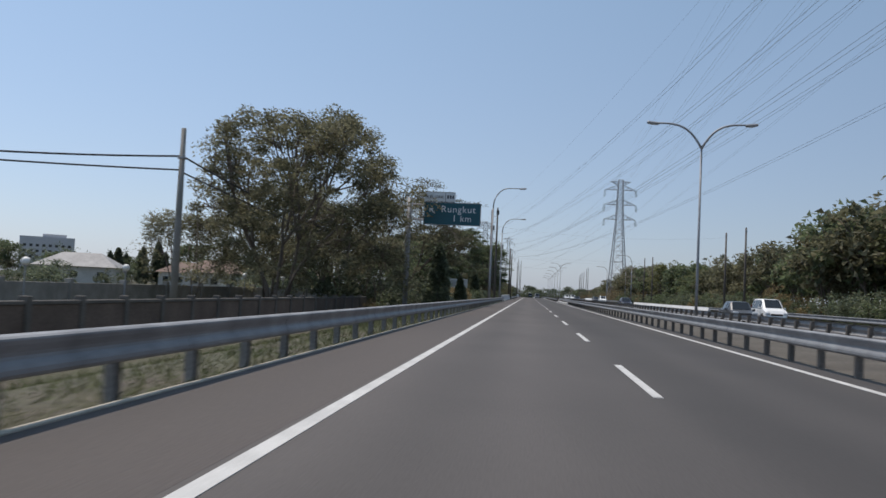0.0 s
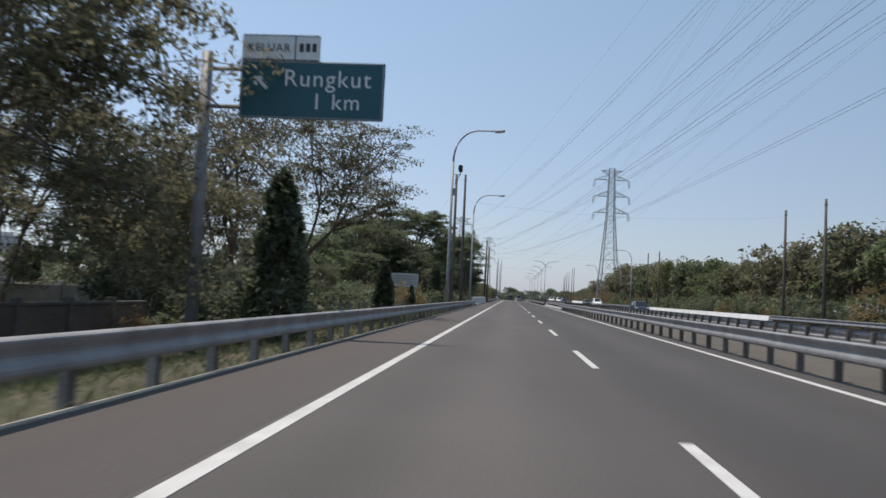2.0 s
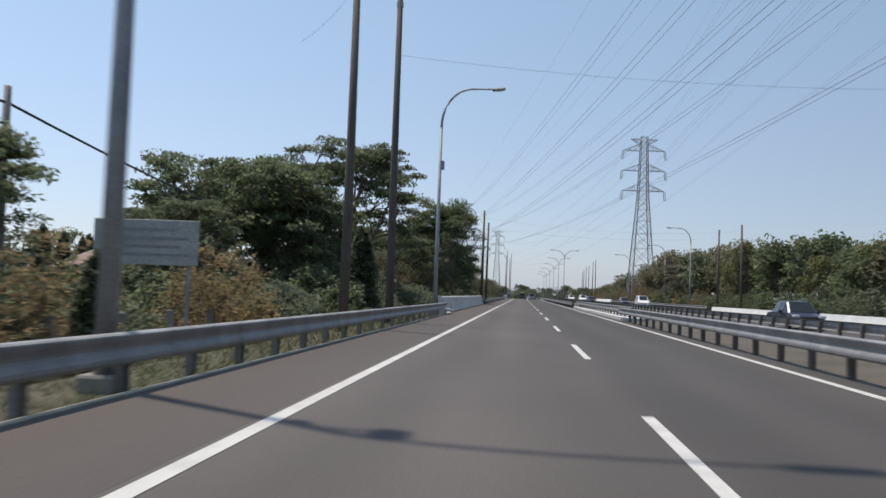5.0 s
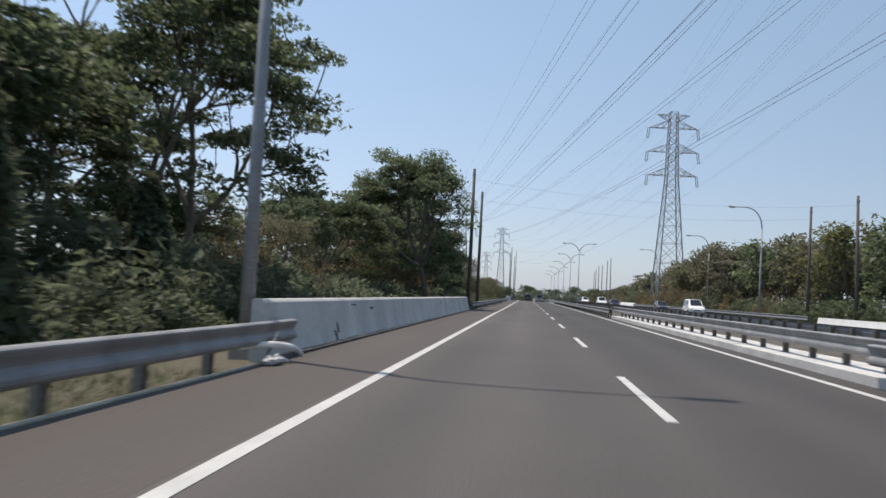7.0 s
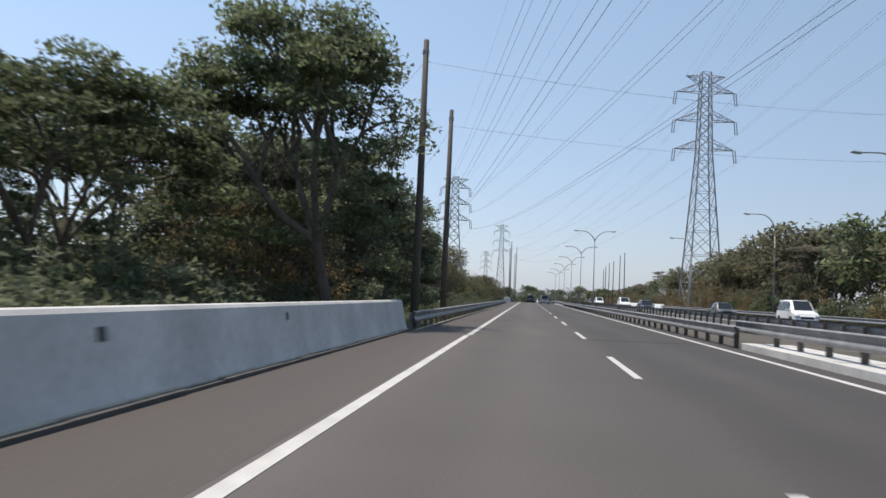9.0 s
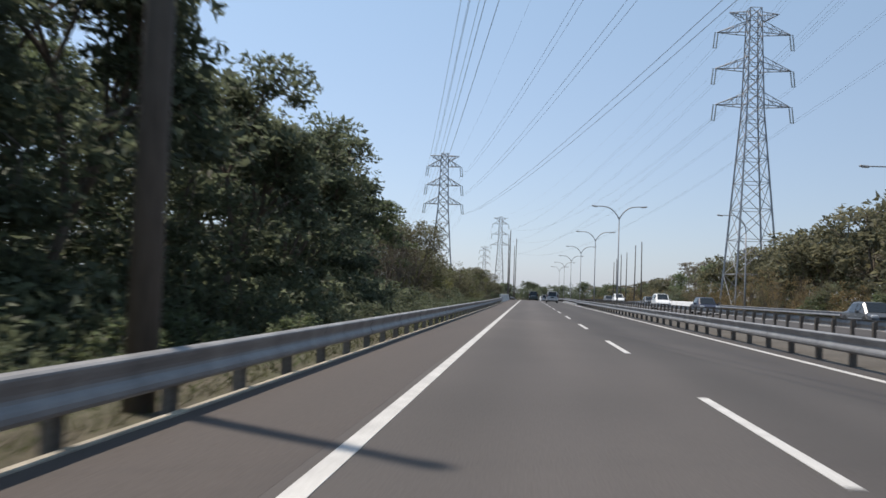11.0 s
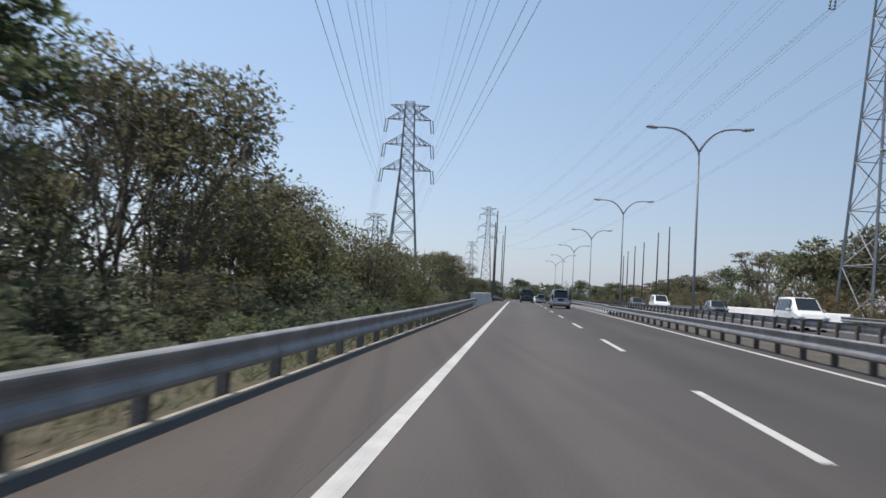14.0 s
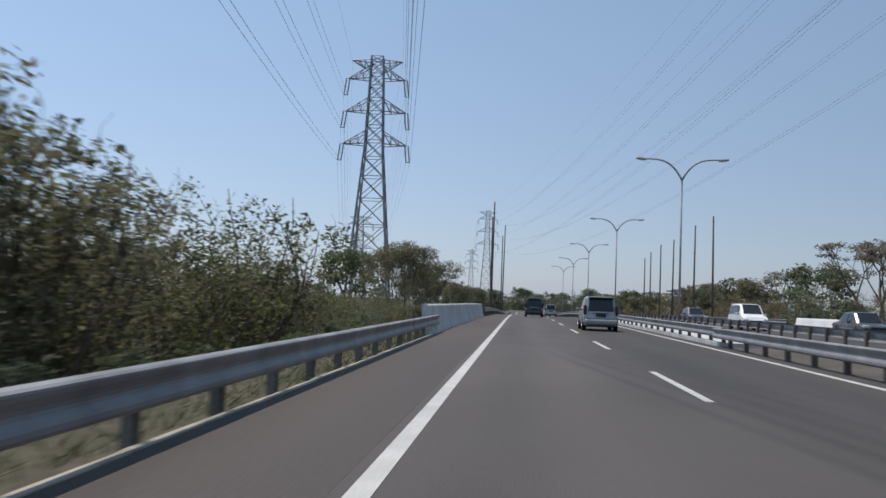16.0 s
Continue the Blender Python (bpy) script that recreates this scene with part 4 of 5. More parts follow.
mid_h = settle(tree("tree", "medium roadside tree with dull olive leaves", 71, 8.8, 8.6, 0.12, 3, "leaf_dry", (3, 3, 3), 0.6, 0.12, 0.85, 0.6, 70, 0.2, 0.5, fill=35, girth=0.7, twigs=30), -11.7, 262)
far_i = settle(tree("tree", "olive-green tree in the far roadside wood", 81, 8.8, 9.5, 0.12, 3, "leaf", (3, 3), 0.75, 0.2, 1.35, 0.5, 46, 0.54, 0.9, fill=22), 33, 66, -0.6)
far_j = settle(tree("tree", "pale dusty tree in the far roadside wood", 91, 8.6, 9.0, 0.12, 3, "leaf_dry", (3, 3), 0.7, 0.15, 1.25, 0.55, 44, 0.52, 0.8, fill=22), 35, 92, -0.6)
far_k = settle(tree("tree", "yellow-green feathery bamboo-like tree across the road", 95, 8.8, 6.5, 0.3, 5, "leaf_lime", (3, 2), 0.4, 0.0, 1.1, 1.0, 70, 0.36, 0.9), 33, 166, -0.6)
far_m = settle(tree("tree", "dark distant tree closing the view along the motorway", 99, 9.2, 10.5, 0.1, 3, "leaf_dark", (3, 3), 0.75, 0.2, 1.35, 0.5, 46, 0.54, 0.9, fill=22), 8, 672, -1)
far_l = settle(tree("tree", "half-bare pale tree among the far roadside wood", 97, 9.0, 9.5, 0.3, 2, "leaf_pale", (3, 3, 2), 0.6, 0.3, 1.0, 0.32, 55, 0.30, 0.3), 33, 262, -0.6)
s_lime = settle(tall_shrub("fresh green wispy shrub leaning towards the road", 101, 5.4, 5.4, "leaf_lime", 11, 8, 46, 0.17), -8.6, 296, -0.6)
s_mix = settle(tall_shrub("dusty grey-green wispy shrub by the guard rail", 105, 5.8, 5.4, "leaf_dry", 11, 8, 44, 0.17, 90), -9.2, 284, -0.6)
s_tall = settle(bush("tall dark undergrowth thicket behind the verge trees", 106, 7.2, 6.5, "leaf_dark", 80, 23, 0.39, "thicket"), -17, 126)
s_dark = settle(bush("dark tangled shrub at the embankment foot", 102, 3.6, 4.6, "leaf_dark", 46, 33, 0.27), -8.4, 62)
s_olive = settle(bush("dusty olive shrub behind the guard rail", 103, 3.2, 4.4, "leaf", 46, 33, 0.27), -8.8, 68)
s_dry = settle(bush("dry straw-brown thicket under the trees", 104, 4.2, 4.0, "thatch", 46, 42, 0.2, "thicket"), -9.5, 190)
s_reed = settle(tall_shrub("straw-yellow bamboo clump with bare canes", 108, 6.4, 4.4, "thatch", 14, 6, 34, 0.15, 40), -13.0, 189, -0.9)
cyp = settle(conifer(111, 4.8, 1.75), -5.9, 56.6, -0.5)

# verge, from the start to the first bridge, to the second and beyond
for src, x, y, s in ((big_a, -21, 68, 0.75), (mid_h, -17, 72, 0.9), (mid_h, -23, 56, 0.8), (bare_g, -20, 97, 0.8), (bare_g, -23.5, 95, 0.8), (far_i, -24, 88, 0.8), (far_i, -15.5, 102, 0.58), (mid_h, -13, 91, 0.45),
                     (broad_c, -18.5, 110, 0.68), (broad_c, -24, 116, 0.66), (tall_d, -16, 124, 0.46), (broad_c, -15.0, 140, 0.8), (tall_d, -21, 154, 0.95), (broad_c, -16.5, 155, 0.62), (dark_f, -14, 138, 0.65), (tall_d, -20, 138, 0.6),
                     (broad_c, -13.6, 176.5, 0.8), (mid_h, -15, 168, 0.75), (far_i, -21, 172, 0.7), (round_e, -18.5, 190, 0.8), (dark_f, -17, 199, 0.9), (round_e, -19, 214, 0.85), (dark_f, -10.6, 213, 0.8), (dark_f, -16, 226, 0.9), (dark_f, -11.2, 222, 0.82), (dark_f, -12.4, 231, 0.9), (dark_f, -13.5, 200, 0.9),
                     (dark_f, -15.6, 241.5, 1.0), (broad_c, -16.4, 253.5, 0.98), (bare_g, -12.6, 257, 0.74), (bare_g, -17, 269, 0.95), (mid_h, -12.0, 67, 0.75), (mid_h, -14.6, 270, 1.0), (bare_g, -10.4, 250.5, 0.62), (bare_g, -11.4, 246.5, 0.66), (bare_g, -9.9, 262, 0.5), (mid_h, -12.0, 275, 0.8), (bare_g, -13.0, 284, 0.7), (mid_h, -13.8, 284.5, 0.66), (dark_f, -13.0, 193, 0.84), (dry_b, -17.2, 77.5, 0.88),
                     (far_i, -22, 272, 0.8), (far_i, -22, 300, 0.7), (mid_h, -9.4, 338, 0.78), (mid_h, -8.9, 352, 0.7), (mid_h, -11.6, 345, 0.78), (far_i, -17, 352, 0.8), (mid_h, -12, 372, 0.7), (far_i, -15, 400, 0.75), (mid_h, -11, 420, 0.7), (far_i, -14, 450, 0.8),
                     (mid_h, -12, 480, 0.9), (far_i, -14, 520, 1.0)):
    plant(src, x, y, s=s)
rnd = random.Random(5)
for x, yy, s in ((-17, 45, 0.3), (-13, 50, 0.35), (-12.8, 56, 0.4), (-10.3, 61, 0.5), (-18.5, 63, 0.4), (-15, 64, 0.45)):
    plant(rnd.choice((s_dark, s_olive, s_dark)), x, yy, -1.0, s)
y = 59.0
while y < 131:
    plant(rnd.choice((s_dark, s_olive, s_dark, s_olive, s_dry)), -9.6 + rnd.uniform(-1.5, 1.2), y, -0.95, (0.5 if y < 68 else 0.75 if y < 80 else 1) * rnd.uniform(0.55, 0.9))
    plant(rnd.choice((s_dark, s_olive)), -14 + rnd.uniform(-2, 2), y + 1, -1.0, (0.4 if y < 68 else 1) * rnd.uniform(0.8, 1.2))
    y += rnd.uniform(2.2, 3.4)
while y < 246:
    plant(s_dark, -8.8 + rnd.uniform(-1.6, 0.6), y, -0.8, rnd.uniform(0.6, 0.95))
    plant(rnd.choice((s_dark, s_dark, s_olive)), -12.5 + rnd.uniform(-2, 2), y + 1, -1.0, rnd.uniform(0.9, 1.3))
    y += rnd.uniform(2.2, 3.3)
while y < 264:
    plant(rnd.choice((s_dark, s_dark, s_mix)), -8.6 + rnd.uniform(-1.4, 0.6), y, -0.8, rnd.uniform(0.45, 0.7))
    plant(rnd.choice((s_dark, s_dark, s_dry)), -13 + rnd.uniform(-2, 2), y + 1, -1.0, rnd.uniform(0.6, 0.85))
    y += rnd.uniform(2.4, 3.4)
while y < 345:
    k = 1.16 if y < 291 else 0.87 if y < 300 else 0.62 if y < 315 else 0.5
    plant(rnd.choice((s_lime, s_lime, s_mix, s_mix, s_dark) if y > 283 else (s_dark, s_dark, s_mix)), -8.6 + rnd.uniform(-1.2, 0.5), y, -0.7, 0.85 * k * rnd.uniform(0.65, 0.98))
    plant(rnd.choice((s_lime, s_mix, s_mix)), -11.6 + rnd.uniform(-1.6, 1.2), y + 1, -0.9, k * rnd.uniform(0.85, 1.18))
    y += rnd.uniform(2.0, 3.0)
for x, y, s in ((-6.1, 77.0, 0.74), (-7.5, 100.5, 0.55), (-8.6, 66.0, 0.7), (-22, 104, 1.0), (-24.5, 108, 0.9), (-27, 112, 1.05), (-29.5, 115, 0.9), (-31, 118, 1.0), (-8.4, 131.5, 1.15), (-9.6, 140.5, 1.0)):
    plant(cyp, x, y, -0.9, s)
for x, y, s in ((-10.5, 187.5, 0.95), (-12.5, 184, 1.0), (-14.5, 192, 1.1), (-9.8, 193, 0.8), (-11.5, 152, 0.8), (-13.5, 158, 0.9), (-10.6, 164, 0.6)):
    plant(s_reed, x, y, -0.9, s)
for x, y, s in ((-25, 84, 0.8), (-28, 91, 0.9), (-27, 99, 0.8), (-31, 106, 0.9), (-33, 98, 0.8), (-35, 112, 1.0), (-30, 120, 0.9), (-26, 126, 0.9)):
    plant(s_tall, x, y, -1.0, s)
# low scrub close behind the rail
y = 185.0
while y < 300:
    plant(rnd.choice((s_dark, s_olive, s_dark)), -6.3 + rnd.uniform(-0.5, 0.6), y, -0.45, rnd.uniform(0.26, 0.42))
    y += rnd.uniform(1.8, 3.8)
# a dark backing of tall undergrowth
y = 128.0
while y < 262:
    plant(s_tall, -18.5 + rnd.uniform(-2, 2.5), y, -1.0, rnd.uniform(0.8, 1.1))
    y += rnd.uniform(4, 6)
for x, y, s in ((-12, 224, 0.85), (-13.5, 231, 1.0), (-11.5, 238, 0.8), (-15, 176, 0.7), (-16, 183, 0.75), (-17, 268, 0.8), (-18, 280, 0.8), (-17, 292, 0.7)):
    plant(s_tall, x, y, -1.0, s)
# the wood beyond the oncoming carriageway; its height changes along the road
WOOD_Y, WOOD_H = (58, 92, 108, 120, 148, 178, 195, 242, 258, 290, 322, 345, 375, 620), (13.5, 13.4, 12.0, 10.6, 8.6, 9.0, 10.8, 11.0, 11.6, 11.4, 10.2, 9.8, 8.4, 8.6)
y = 58.0
while y < 620:
    k = float(np.interp(y, WOOD_Y, WOOD_H)) / 8.7
    plant(rnd.choice((far_i, far_j, far_i, far_j, far_k) if y < 240 else (far_j, far_l, far_j, far_l, far_i)), 34 + rnd.uniform(-2.0, 3), y, -0.6, k * rnd.uniform(0.8, 1.16))
    if y < 360:
        plant(rnd.choice((far_i, far_j, far_j)), 42 + rnd.uniform(-3, 3), y + 3, -0.7, k * rnd.uniform(0.85, 1.08))
    plant(rnd.choice((s_dark, s_olive, s_dry, s_olive) if y < 240 else (s_dry, s_olive, s_dark, s_reed)), 28.8 + rnd.uniform(-0.8, 1.2), y + 1, -0.5, rnd.uniform(0.7, 1.15))
    if y < 240:
        plant(rnd.choice((s_dark, s_olive, s_dark)), 30.0 + rnd.uniform(-0.8, 1.2), y + 4, -0.5, rnd.uniform(0.9, 1.3))
    elif y < 420:
        for q in (0, 3.2):
            plant((s_mix, s_dark, s_dry, s_tall)[int(y + q) % 4], 30.6 + 0.5 * math.sin(y), y + 3 + q, -0.5, 0.8 + 0.15 * math.sin(3 * y + q))
    y += rnd.uniform(5.5, 8.0) if y < 330 else rnd.uniform(10, 15)
for x, y, k in ((34, 86, 1.5), (37, 80, 1.6), (33, 96, 1.25), (39, 92, 1.5)):
    plant(far_j, x, y, -0.6, k)
# trees that close the view at the road's end
for i in range(26):
    plant(far_m, -60 + 8 * i + rnd.uniform(-4, 4), 610 + rnd.uniform(0, 60) + (60 if -6 < -60 + 8 * i < 24 else 0), -1, rnd.uniform(1.05, 1.4) * (1 if -60 + 8 * i < 30 else 0.75))
for i in range(32):
    plant(s_tall, -34 + 3.0 * i + rnd.uniform(-1, 1), 655 + rnd.uniform(0, 25), -1, rnd.uniform(1.15, 1.6))
for i in range(16):
    plant(rnd.choice((s_tall, far_i, s_tall)), -108 - 7.5 * i + rnd.uniform(-2, 2), 285 + rnd.uniform(-12, 12), -1, rnd.uniform(1.4, 1.8))
for i in range(10):
    plant(rnd.choice((s_olive, s_dark)), -52 - 5.5 * i + rnd.uniform(-2, 2), 104 + rnd.uniform(-8, 10), -1, rnd.uniform(1.0, 1.5))
# low trees round the settlement
for i in range(34):
    plant(rnd.choice((far_i, far_j, far_i)), -32 - 190 * rnd.random(), 90 + 210 * rnd.random() ** 0.6, -1, rnd.uniform(0.55, 1.0))
for i in range(16):
    plant(cyp, -118 + 1.9 * i + rnd.uniform(-1, 1) + (14 if i > 9 else 0), 230 + rnd.uniform(-6, 6), -1, rnd.uniform(1.5, 2.6))

# ---------------------------------------------------------------- dry grass on the verge
rng = np.random.default_rng(8)
n = 70000
gy, gx = rng.random(n) * 320 - 5, -3.95 - 5.0 * rng.random(n) ** 1.5
keep = (gy < 131) | (gy > 182)
gx, gy = gx[keep], gy[keep]
gz = np.interp(gx, [-9, -6.5, -4.6, -3.9], [-0.9, -0.35, -0.06, -0.05])
n = len(gx)
ang, hgt = rng.random(n) * 6.28, 0.04 + 0.17 * rng.random(n) ** 2
tilt = rng.normal(size=(n, 2)) * 0.16
wv = 0.016
v = np.stack([np.stack([gx - wv * np.cos(ang), gy - wv * np.sin(ang), gz - 0.03], 1), np.stack([gx + wv * np.cos(ang), gy + wv * np.sin(ang), gz - 0.03], 1), np.stack([gx + tilt[:, 0], gy + tilt[:, 1], gz + hgt], 1)], 1).reshape(-1, 3)
me = bpy.data.meshes.new("grass")
me.vertices.add(len(v))
me.vertices.foreach_set("co", v.ravel())
me.loops.add(n * 3)
me.loops.foreach_set("vertex_index", np.arange(n * 3, dtype=np.int32))
me.polygons.add(n)
me.polygons.foreach_set("loop_start", np.arange(0, n * 3, 3, dtype=np.int32))
me.update(calc_edges=True)
me.materials.append(M["grass"])
tagged(new("grass", me), "dry straw-coloured grass along the verge", "grass", kind="stuff")

# ---------------------------------------------------------------- block wall and settlement
fence = thing("block_wall", "low brown block wall with pale concrete posts and coping", "wall", at=(-11.8, 0, -1.3))
for k in range(24):
    y = 2 + 2.5 * k
    part("panel", MB().box((0, y + 1.25, 0.75), (0.12, 2.3, 1.9)), "brick", fence)
    part("post", MB().box((0, y, 0.85), (0.24, 0.24, 2.15), bevel=0.02), "wall_post", fence)
    part("coping", MB().box((0, y + 1.25, 1.76), (0.2, 2.25, 0.1), bevel=0.02), "wall_post", fence)
wall2 = thing("boundary_wall", "long pale rendered boundary wall in the low ground", "wall", at=(-24, 0, -1.0))
for k in range(16):
    part("panel", MB().box((0, 10 + 6 * k, 0.85), (0.15, 5.9, 1.7), bevel=0.02), "concrete", wall2)
    part("pier", MB().box((0, 7 + 6 * k, 0.95), (0.35, 0.35, 1.95), bevel=0.03), "concrete", wall2)


def globe_lamp():
    t = thing("garden_lamp", "white globe lamp on a thin post along the pale wall", "lamp", "globe lamps")
    part("post", MB().tube([(0, 0, -0.2), (0, 0, 2.5)], [0.05, 0.035], 8), "steel_dull", t)
    part("collar", MB().tube([(0, 0, 2.44), (0, 0, 2.52)], [0.08, 0.1], 10), "steel_dull", t)
    part("globe", MB().tube([(0, 0, 2.71 - 0.21 * math.cos(q)) for q in [math.pi * i / 10 for i in range(11)]], [max(0.01, 0.21 * math.sin(math.pi * i / 10)) for i in range(11)], 14), "globe", t, smooth=True)
    return t


lamp_g = globe_lamp()
lamp_g.matrix_basis = Matrix.Translation((-23.4, 38.0, -1.05))
for y in (48.0, 58.0, 69.0, 80.0):
    copy_thing(lamp_g, Matrix.Translation((-23.4, y, -1.05)))


def house(w, d, h, roof_h, mat, label):
    t = thing("house", label, "house", "settlement houses")
    wl = part("wall", MB().box((0, 0, h / 2), (w, d, h)), "render_wall", t)
    o = 0.7
    part("roof", MB().add([(-w / 2 - o, -d / 2 - o, h), (w / 2 + o, -d / 2 - o, h), (w / 2 + o, d / 2 + o, h), (-w / 2 - o, d / 2 + o, h), (-w / 4, 0, h + roof_h), (w / 4, 0, h + roof_h)],
                          [(0, 3, 2, 1), (0, 1, 5, 4), (1, 2, 5), (2, 3, 4, 5), (3, 0, 4)]), mat, t)
    for i in range(3):
        wd = part("window", MB().box((-w / 3 + i * w / 3, -d / 2 - 0.03, h * 0.55), (1.3, 0.08, 1.1)), "window", t)
        part("sill", MB().box((-w / 3 + i * w / 3, -d / 2 - 0.08, h * 0.55 - 0.62), (1.5, 0.2, 0.1)), "concrete", wd)
    return t


h1 = house(16, 10, 3.6, 3.0, "roof", "low house with a pale grey hipped roof")
h1.matrix_basis = pose(-96, 175, -1, 0, 0, 12)
h2 = house(11, 8, 3.4, 2.4, "roof_tile", "low house with a reddish tiled roof")
h2.matrix_basis = pose(-78, 190, -1, 0, 0, -8)
for src, x, y, r in ((h1, -58, 205, 5), (h2, -126, 228, 20), (h1, -148, 200, -10), (h2, -60, 160, 12), (h1, -90, 245, 30), (h2, -52, 190, 0), (h1, -170, 235, 8)):
    copy_thing(src, pose(x, y, -1, 0, 0, r))
blk = thing("tower_block", "pale distant apartment block on the horizon", "building", at=pose(-310, 520, -1, 0, 0, 30))
part("wall", MB().box((0, 0, 12), (32, 18, 24)), "haze_block", blk)
part("roof", MB().box((4, 0, 25), (14, 10, 2)), "haze_block", blk)
for i in range(8):
    for j in range(5):
        part("window", MB().box((-13 + i * 3.7, -9.05, 4 + j * 3.6), (1.8, 0.2, 1.6)), "window", blk)


# ---------------------------------------------------------------- vehicles
def vehicle(name, label, group, paint, L, W, H, hood, kind):
    """A car facing +y with its base at z = 0: lofted body, panes, lamps, bumpers, wheels."""
    t = thing(name, label, "car", group)
    zb, belt = 0.28, H * 0.56
    y0, y1 = -L / 2, L / 2
    # stations along the length: y, roof height, half width at belt, half width at roof
    if kind == "mpv":
        st = [(y0, 0.62, 0.93, 0.9), (y0 + 0.10, belt, 0.99, 0.88), (y0 + 0.35, H * 0.965, 1.0, 0.80), (y0 + 0.9, H, 1.0, 0.79), (0.2, H, 1.0, 0.78), (y1 - hood - 0.75, H * 0.975, 1.0, 0.77), (y1 - hood, belt + 0.1, 0.99, 0.86), (y1 - 0.25, belt - 0.1, 0.95, 0.84), (y1, 0.6, 0.86, 0.78)]
    else:
        st = [(y0, 0.6, 0.92, 0.88), (y0 + 0.12, belt + 0.06, 0.98, 0.86), (y0 + 0.6, belt + 0.12, 1.0, 0.84), (y0 + 1.25, H * 0.98, 1.0, 0.74), (0.0, H, 1.0, 0.74), (0.55, H * 0.97, 1.0, 0.74), (y1 - hood, belt + 0.07, 0.99, 0.84), (y1 - 0.25, belt - 0.08, 0.95, 0.84), (y1, 0.58, 0.86, 0.78)]
    vs, n = [], 12
    for y, zt, kb, kr in st:
        wb, wr = W / 2 * kb, W / 2 * kr
        bz = min(belt, zt - 0.04)
        ring = [(-wb * 0.93, zb), (-wb, zb + 0.16), (-wb, bz - 0.18), (-wb * 0.985, bz), (-wr, zt - 0.07), (-wr + 0.10, zt), (wr - 0.10, zt), (wr, zt - 0.07), (wb * 0.985, bz), (wb, bz - 0.18), (wb, zb + 0.16), (wb * 0.93, zb)]
        vs += [(x, y, z) for x, z in ring]
    fs = [(i * n + k, i * n + (k + 1) % n, (i + 1) * n + (k + 1) % n, (i + 1) * n + k) for i in range(len(st) - 1) for k in range(n)]
    fs += [tuple(reversed(range(n))), tuple(range((len(st) - 1) * n, len(st) * n))]
    body = part("body", MB().add(vs, fs), paint, t, smooth=True)
    bev = body.modifiers.new("rounded_edges", "BEVEL")
    bev.width, bev.segments, bev.limit_method, bev.angle_limit, bev.harden_normals = 0.045, 3, "ANGLE", radians(14), True
    part("underbody", MB().box((0, 0, 0.27), (W * 0.84, L * 0.9, 0.14), bevel=0.03), "plastic", t)
    # panes: a hand's breadth inside the edges of each glazed facet, lifted a few millimetres
    def pane(nm, q, inset=0.08):
        q = [Vector(p) for p in q]
        c = sum(q, Vector()) / 4
        nrm = (q[1] - q[0]).cross(q[3] - q[0]).normalized()
        if nrm.dot(c - Vector((0, c.y * 0.6, H * 0.45))) < 0:
            nrm.negate()
        k = [c + (p - c) * (1 - inset) for p in q]
        part(nm, MB().add([p + nrm * 0.022 for p in k] + [p - nrm * 0.02 for p in k], [(0, 1, 2, 3), (7, 6, 5, 4), (0, 4, 5, 1), (1, 5, 6, 2), (2, 6, 7, 3), (3, 7, 4, 0)]), "window", t)
    R = lambda i, k: vs[i * n + k]
    if kind == "mpv":
        pane("rear_window", [R(1, 5), R(1, 6), R(2, 6), R(2, 5)], 0.04)
        pane("windscreen", [R(5, 5), R(5, 6), R(6, 6), R(6, 5)], 0.03)
        for s in ((3, 4), (8, 7)):
            for a, b in ((2, 3), (3, 4), (4, 5)):
                pane("side_window", [R(a, s[0]), R(b, s[0]), R(b, s[1]), R(a, s[1])], 0.12)
            pane("quarter_window", [R(5, s[0]), Vector(R(5, s[0])).lerp(Vector(R(6, s[0])), 0.75), Vector(R(5, s[1])).lerp(Vector(R(6, s[1])), 0.7), R(5, s[1])], 0.16)
    else:
        pane("rear_window", [R(2, 5), R(2, 6), R(3, 6), R(3, 5)], 0.04)
        pane("windscreen", [R(5, 5), R(5, 6), R(6, 6), R(6, 5)], 0.03)
        for s in ((3, 4), (8, 7)):
            for a, b in ((3, 4), (4, 5)):
                pane("side_window", [R(a, s[0]), R(b, s[0]), R(b, s[1]), R(a, s[1])], 0.12)
    part("rear_bumper", MB().box((0, y0 - 0.03, 0.45), (W * 0.94, 0.22, 0.26), bevel=0.07), paint, t)
    part("lower_bumper", MB().box((0, y0 - 0.02, 0.28), (W * 0.8, 0.16, 0.14), bevel=0.04), "plastic", t)
    part("front_bumper", MB().box((0, y1 - 0.05, 0.42), (W * 0.86, 0.24, 0.3), bevel=0.08), paint, t)
    part("grille", MB().box((0, y1 + 0.03, 0.60), (W * 0.5, 0.08, 0.14), bevel=0.02), "plastic", t)
    pl = part("number_plate", MB().box((0, y0 - 0.05 if kind != "mpv" else y0 - 0.02, 0.80 if kind == "mpv" else 0.62), (0.48, 0.03, 0.18), bevel=0.01), "plastic", t)
    for s in (-1, 1):
        zt = belt + 0.03 if kind == "mpv" else belt - 0.16
        tl = part("tail_lamp", MB().box((s * W * 0.455, y0 + 0.12, zt + (0.04 if kind == "mpv" else 0)), (0.13, 0.26, 0.46 if kind == "mpv" else 0.2), bevel=0.04), "red", t)
        if kind == "mpv":
            part("reversing_lens", MB().box((s * W * 0.45, y0 + 0.075, zt - 0.27), (0.14, 0.2, 0.09), bevel=0.03), "lamp_glass", tl)
        part("headlamp", MB().box((s * W * 0.37, y1 - 0.06, 0.68), (0.34, 0.2, 0.17), bevel=0.05), "lamp_glass", t)
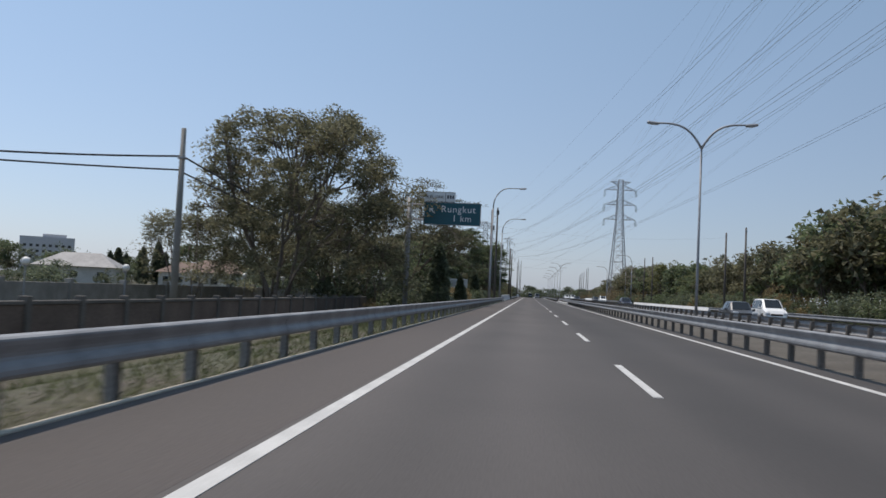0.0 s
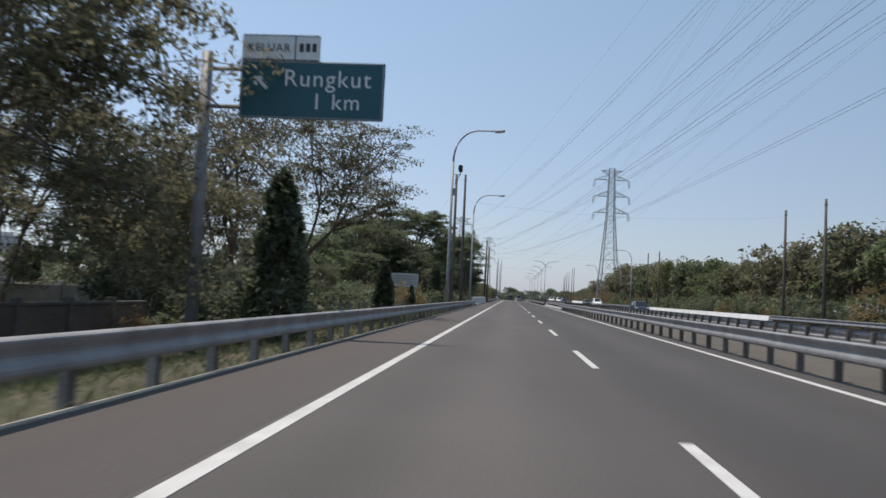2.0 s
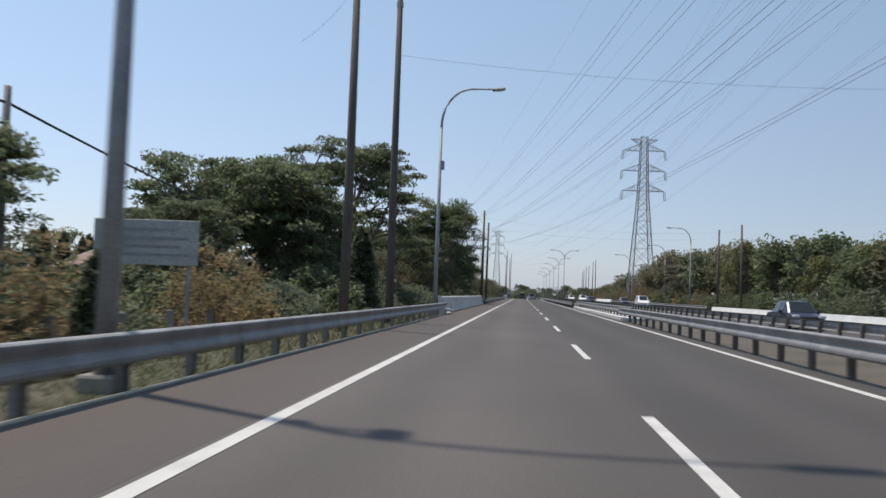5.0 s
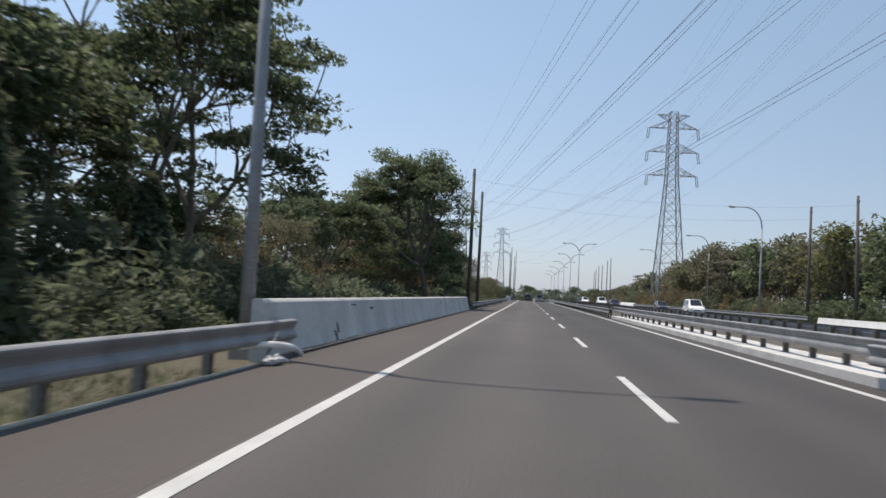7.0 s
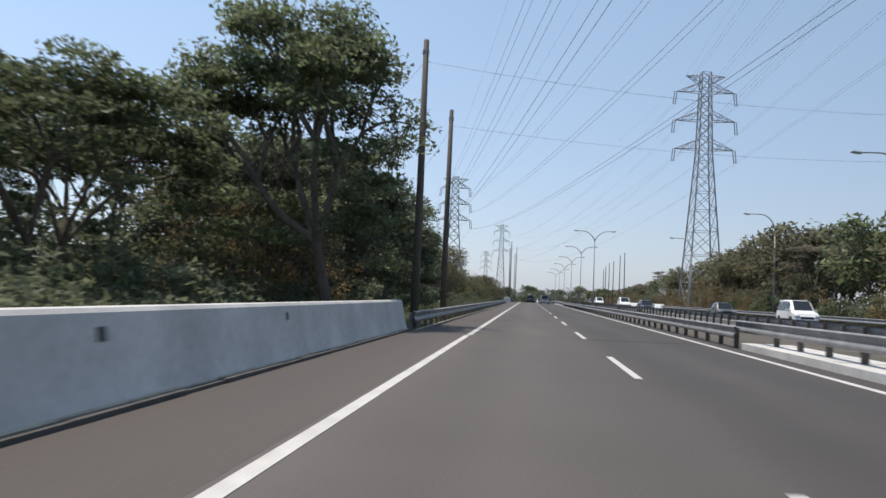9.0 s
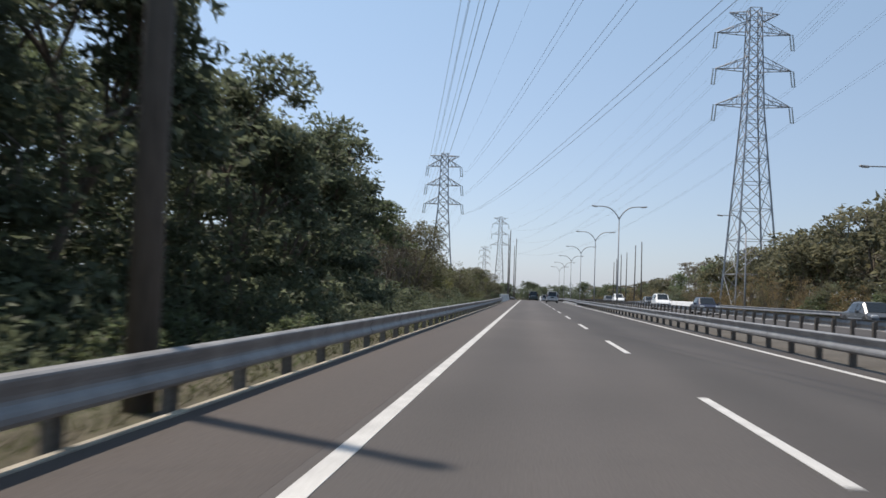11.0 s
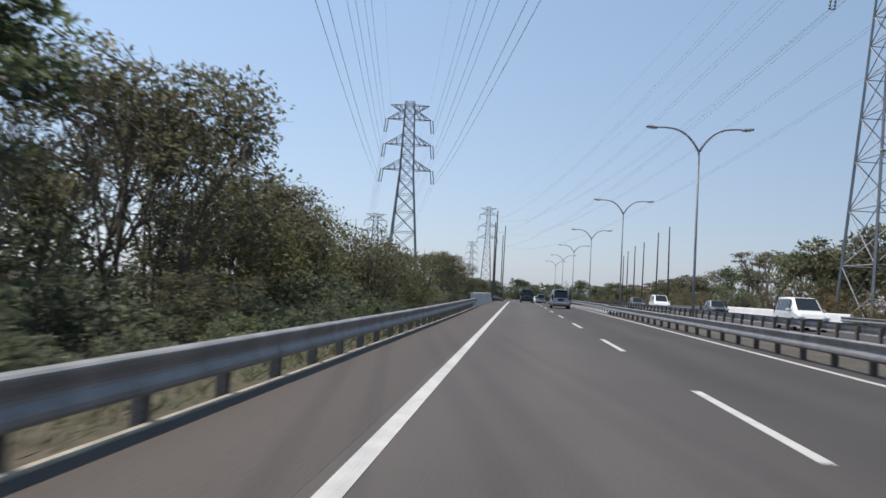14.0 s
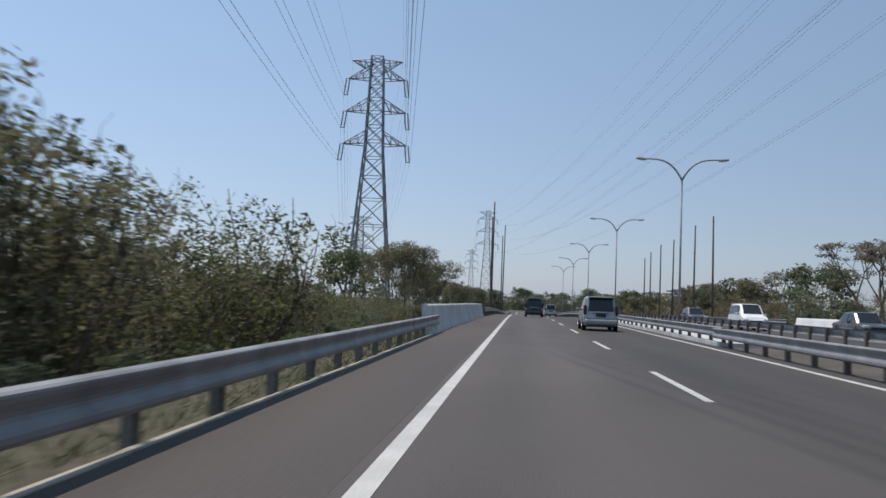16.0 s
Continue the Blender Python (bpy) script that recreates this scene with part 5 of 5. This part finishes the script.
        part("door_mirror", MB().box((s * (W / 2 + 0.09), y1 - hood - 0.55, belt + 0.08), (0.2, 0.12, 0.16), bevel=0.04), paint, t)
        for yy in (0.45, -0.55):
            part("door_handle", MB().box((s * (W / 2 + 0.012), yy - 0.3, belt - 0.12), (0.03, 0.17, 0.035), bevel=0.008), "alloy", t)
    part("rear_trim", MB().box((0, y0 + 0.06, 0.90 if kind == "mpv" else 0.8), (W * 0.5, 0.1, 0.05), bevel=0.015), "alloy", t)
    for s in (-1, 1):
        part("side_trim", MB().box((s * (W / 2 + 0.006), 0.0, 0.52), (0.03, L * 0.42, 0.045), bevel=0.01), "alloy", t)
    if kind == "mpv":
        part("roof_spoiler", MB().box((0, y0 + 0.30, H * 0.975), (W * 0.74, 0.34, 0.05), bevel=0.02), paint, t)
        part("tailgate_seam", MB().box((0, y0 + 0.012, 0.60), (W * 0.8, 0.06, 0.018)), "plastic", t)
        part("rear_wiper", MB().tube([(0.0, y0 + 0.08, belt + 0.05), (0.34, y0 + 0.13, belt + 0.12)], 0.012, 5), "plastic", t)
    for s in (-1, 1):
        for yy in (y0 + 0.78, y1 - 0.82):
            part("wheel_arch", MB().tube([(s * (W / 2 - 0.03), yy, 0.33), (s * (W / 2 + 0.012), yy, 0.33)], [0.385, 0.37], 20), "plastic", t)
            wl = new("wheel")
            wl.parent, wl.matrix_basis = t, pose(s * (W / 2 - 0.075), yy, 0.31)
            part("tyre", MB().tube([(-0.10, 0, 0), (-0.08, 0, 0), (0.08, 0, 0), (0.10, 0, 0)], [0.27, 0.31, 0.31, 0.27], 20), "rubber", wl)
            rim = MB().tube([(s * 0.09, 0, 0), (s * 0.108, 0, 0)], [0.2, 0.19], 16)
            for q in range(5):
                a = 2 * math.pi * q / 5
                rim.box((s * 0.112, 0.1 * math.cos(a), 0.1 * math.sin(a)), (0.012, 0.19, 0.05), Matrix.Rotation(a, 3, "X"))
            part("rim", rim, "alloy", wl)
    return t


def park(src, x, y, turn=0.0, z=0.0):
    src.matrix_basis = pose(x, y, fall(y) + z, 0, 0, turn)
    return src


mpv = park(vehicle("minivan", "silver compact minivan seen from behind in the outer lane", "cars ahead", "silver", 4.15, 1.68, 1.69, 0.95, "mpv"), 3.15, 316.5)
park(vehicle("jeep", "dark green boxy car ahead in the same lane", "cars ahead", "car_dark", 4.2, 1.72, 1.8, 0.9, "mpv"), 0.6, 356)
s2 = park(vehicle("hatchback", "white car ahead in the outer lane", "cars ahead", "car_white", 4.0, 1.68, 1.52, 0.95, "sedan"), 3.4, 412)
copy_thing(mpv, pose(3.7, 398, fall(398)))
van = park(vehicle("minivan", "white minivan coming the other way", "oncoming cars", "car_white", 4.2, 1.68, 1.75, 0.8, "mpv"), 14.6, 286, 180)
for x, y in ((18.2, 67), (18.2, 213.5), (14.6, 332)):
    copy_thing(van, pose(x, y, fall(y), 0, 0, 180))
dk = park(vehicle("sedan", "dark grey car coming the other way", "oncoming cars", "car_grey", 4.4, 1.7, 1.45, 1.05, "sedan"), 14.6, 61.5, 180)
for x, y in ((18.2, 236), (18.2, 322), (14.6, 350)):
    copy_thing(dk, pose(x, y, fall(y), 0, 0, 180))
bl = park(vehicle("sedan", "navy blue car coming the other way", "oncoming cars", "car_blue", 4.4, 1.7, 1.45, 1.05, "sedan"), 14.6, 262, 180)
copy_thing(bl, pose(14.6, 131, 0, 0, 0, 180))
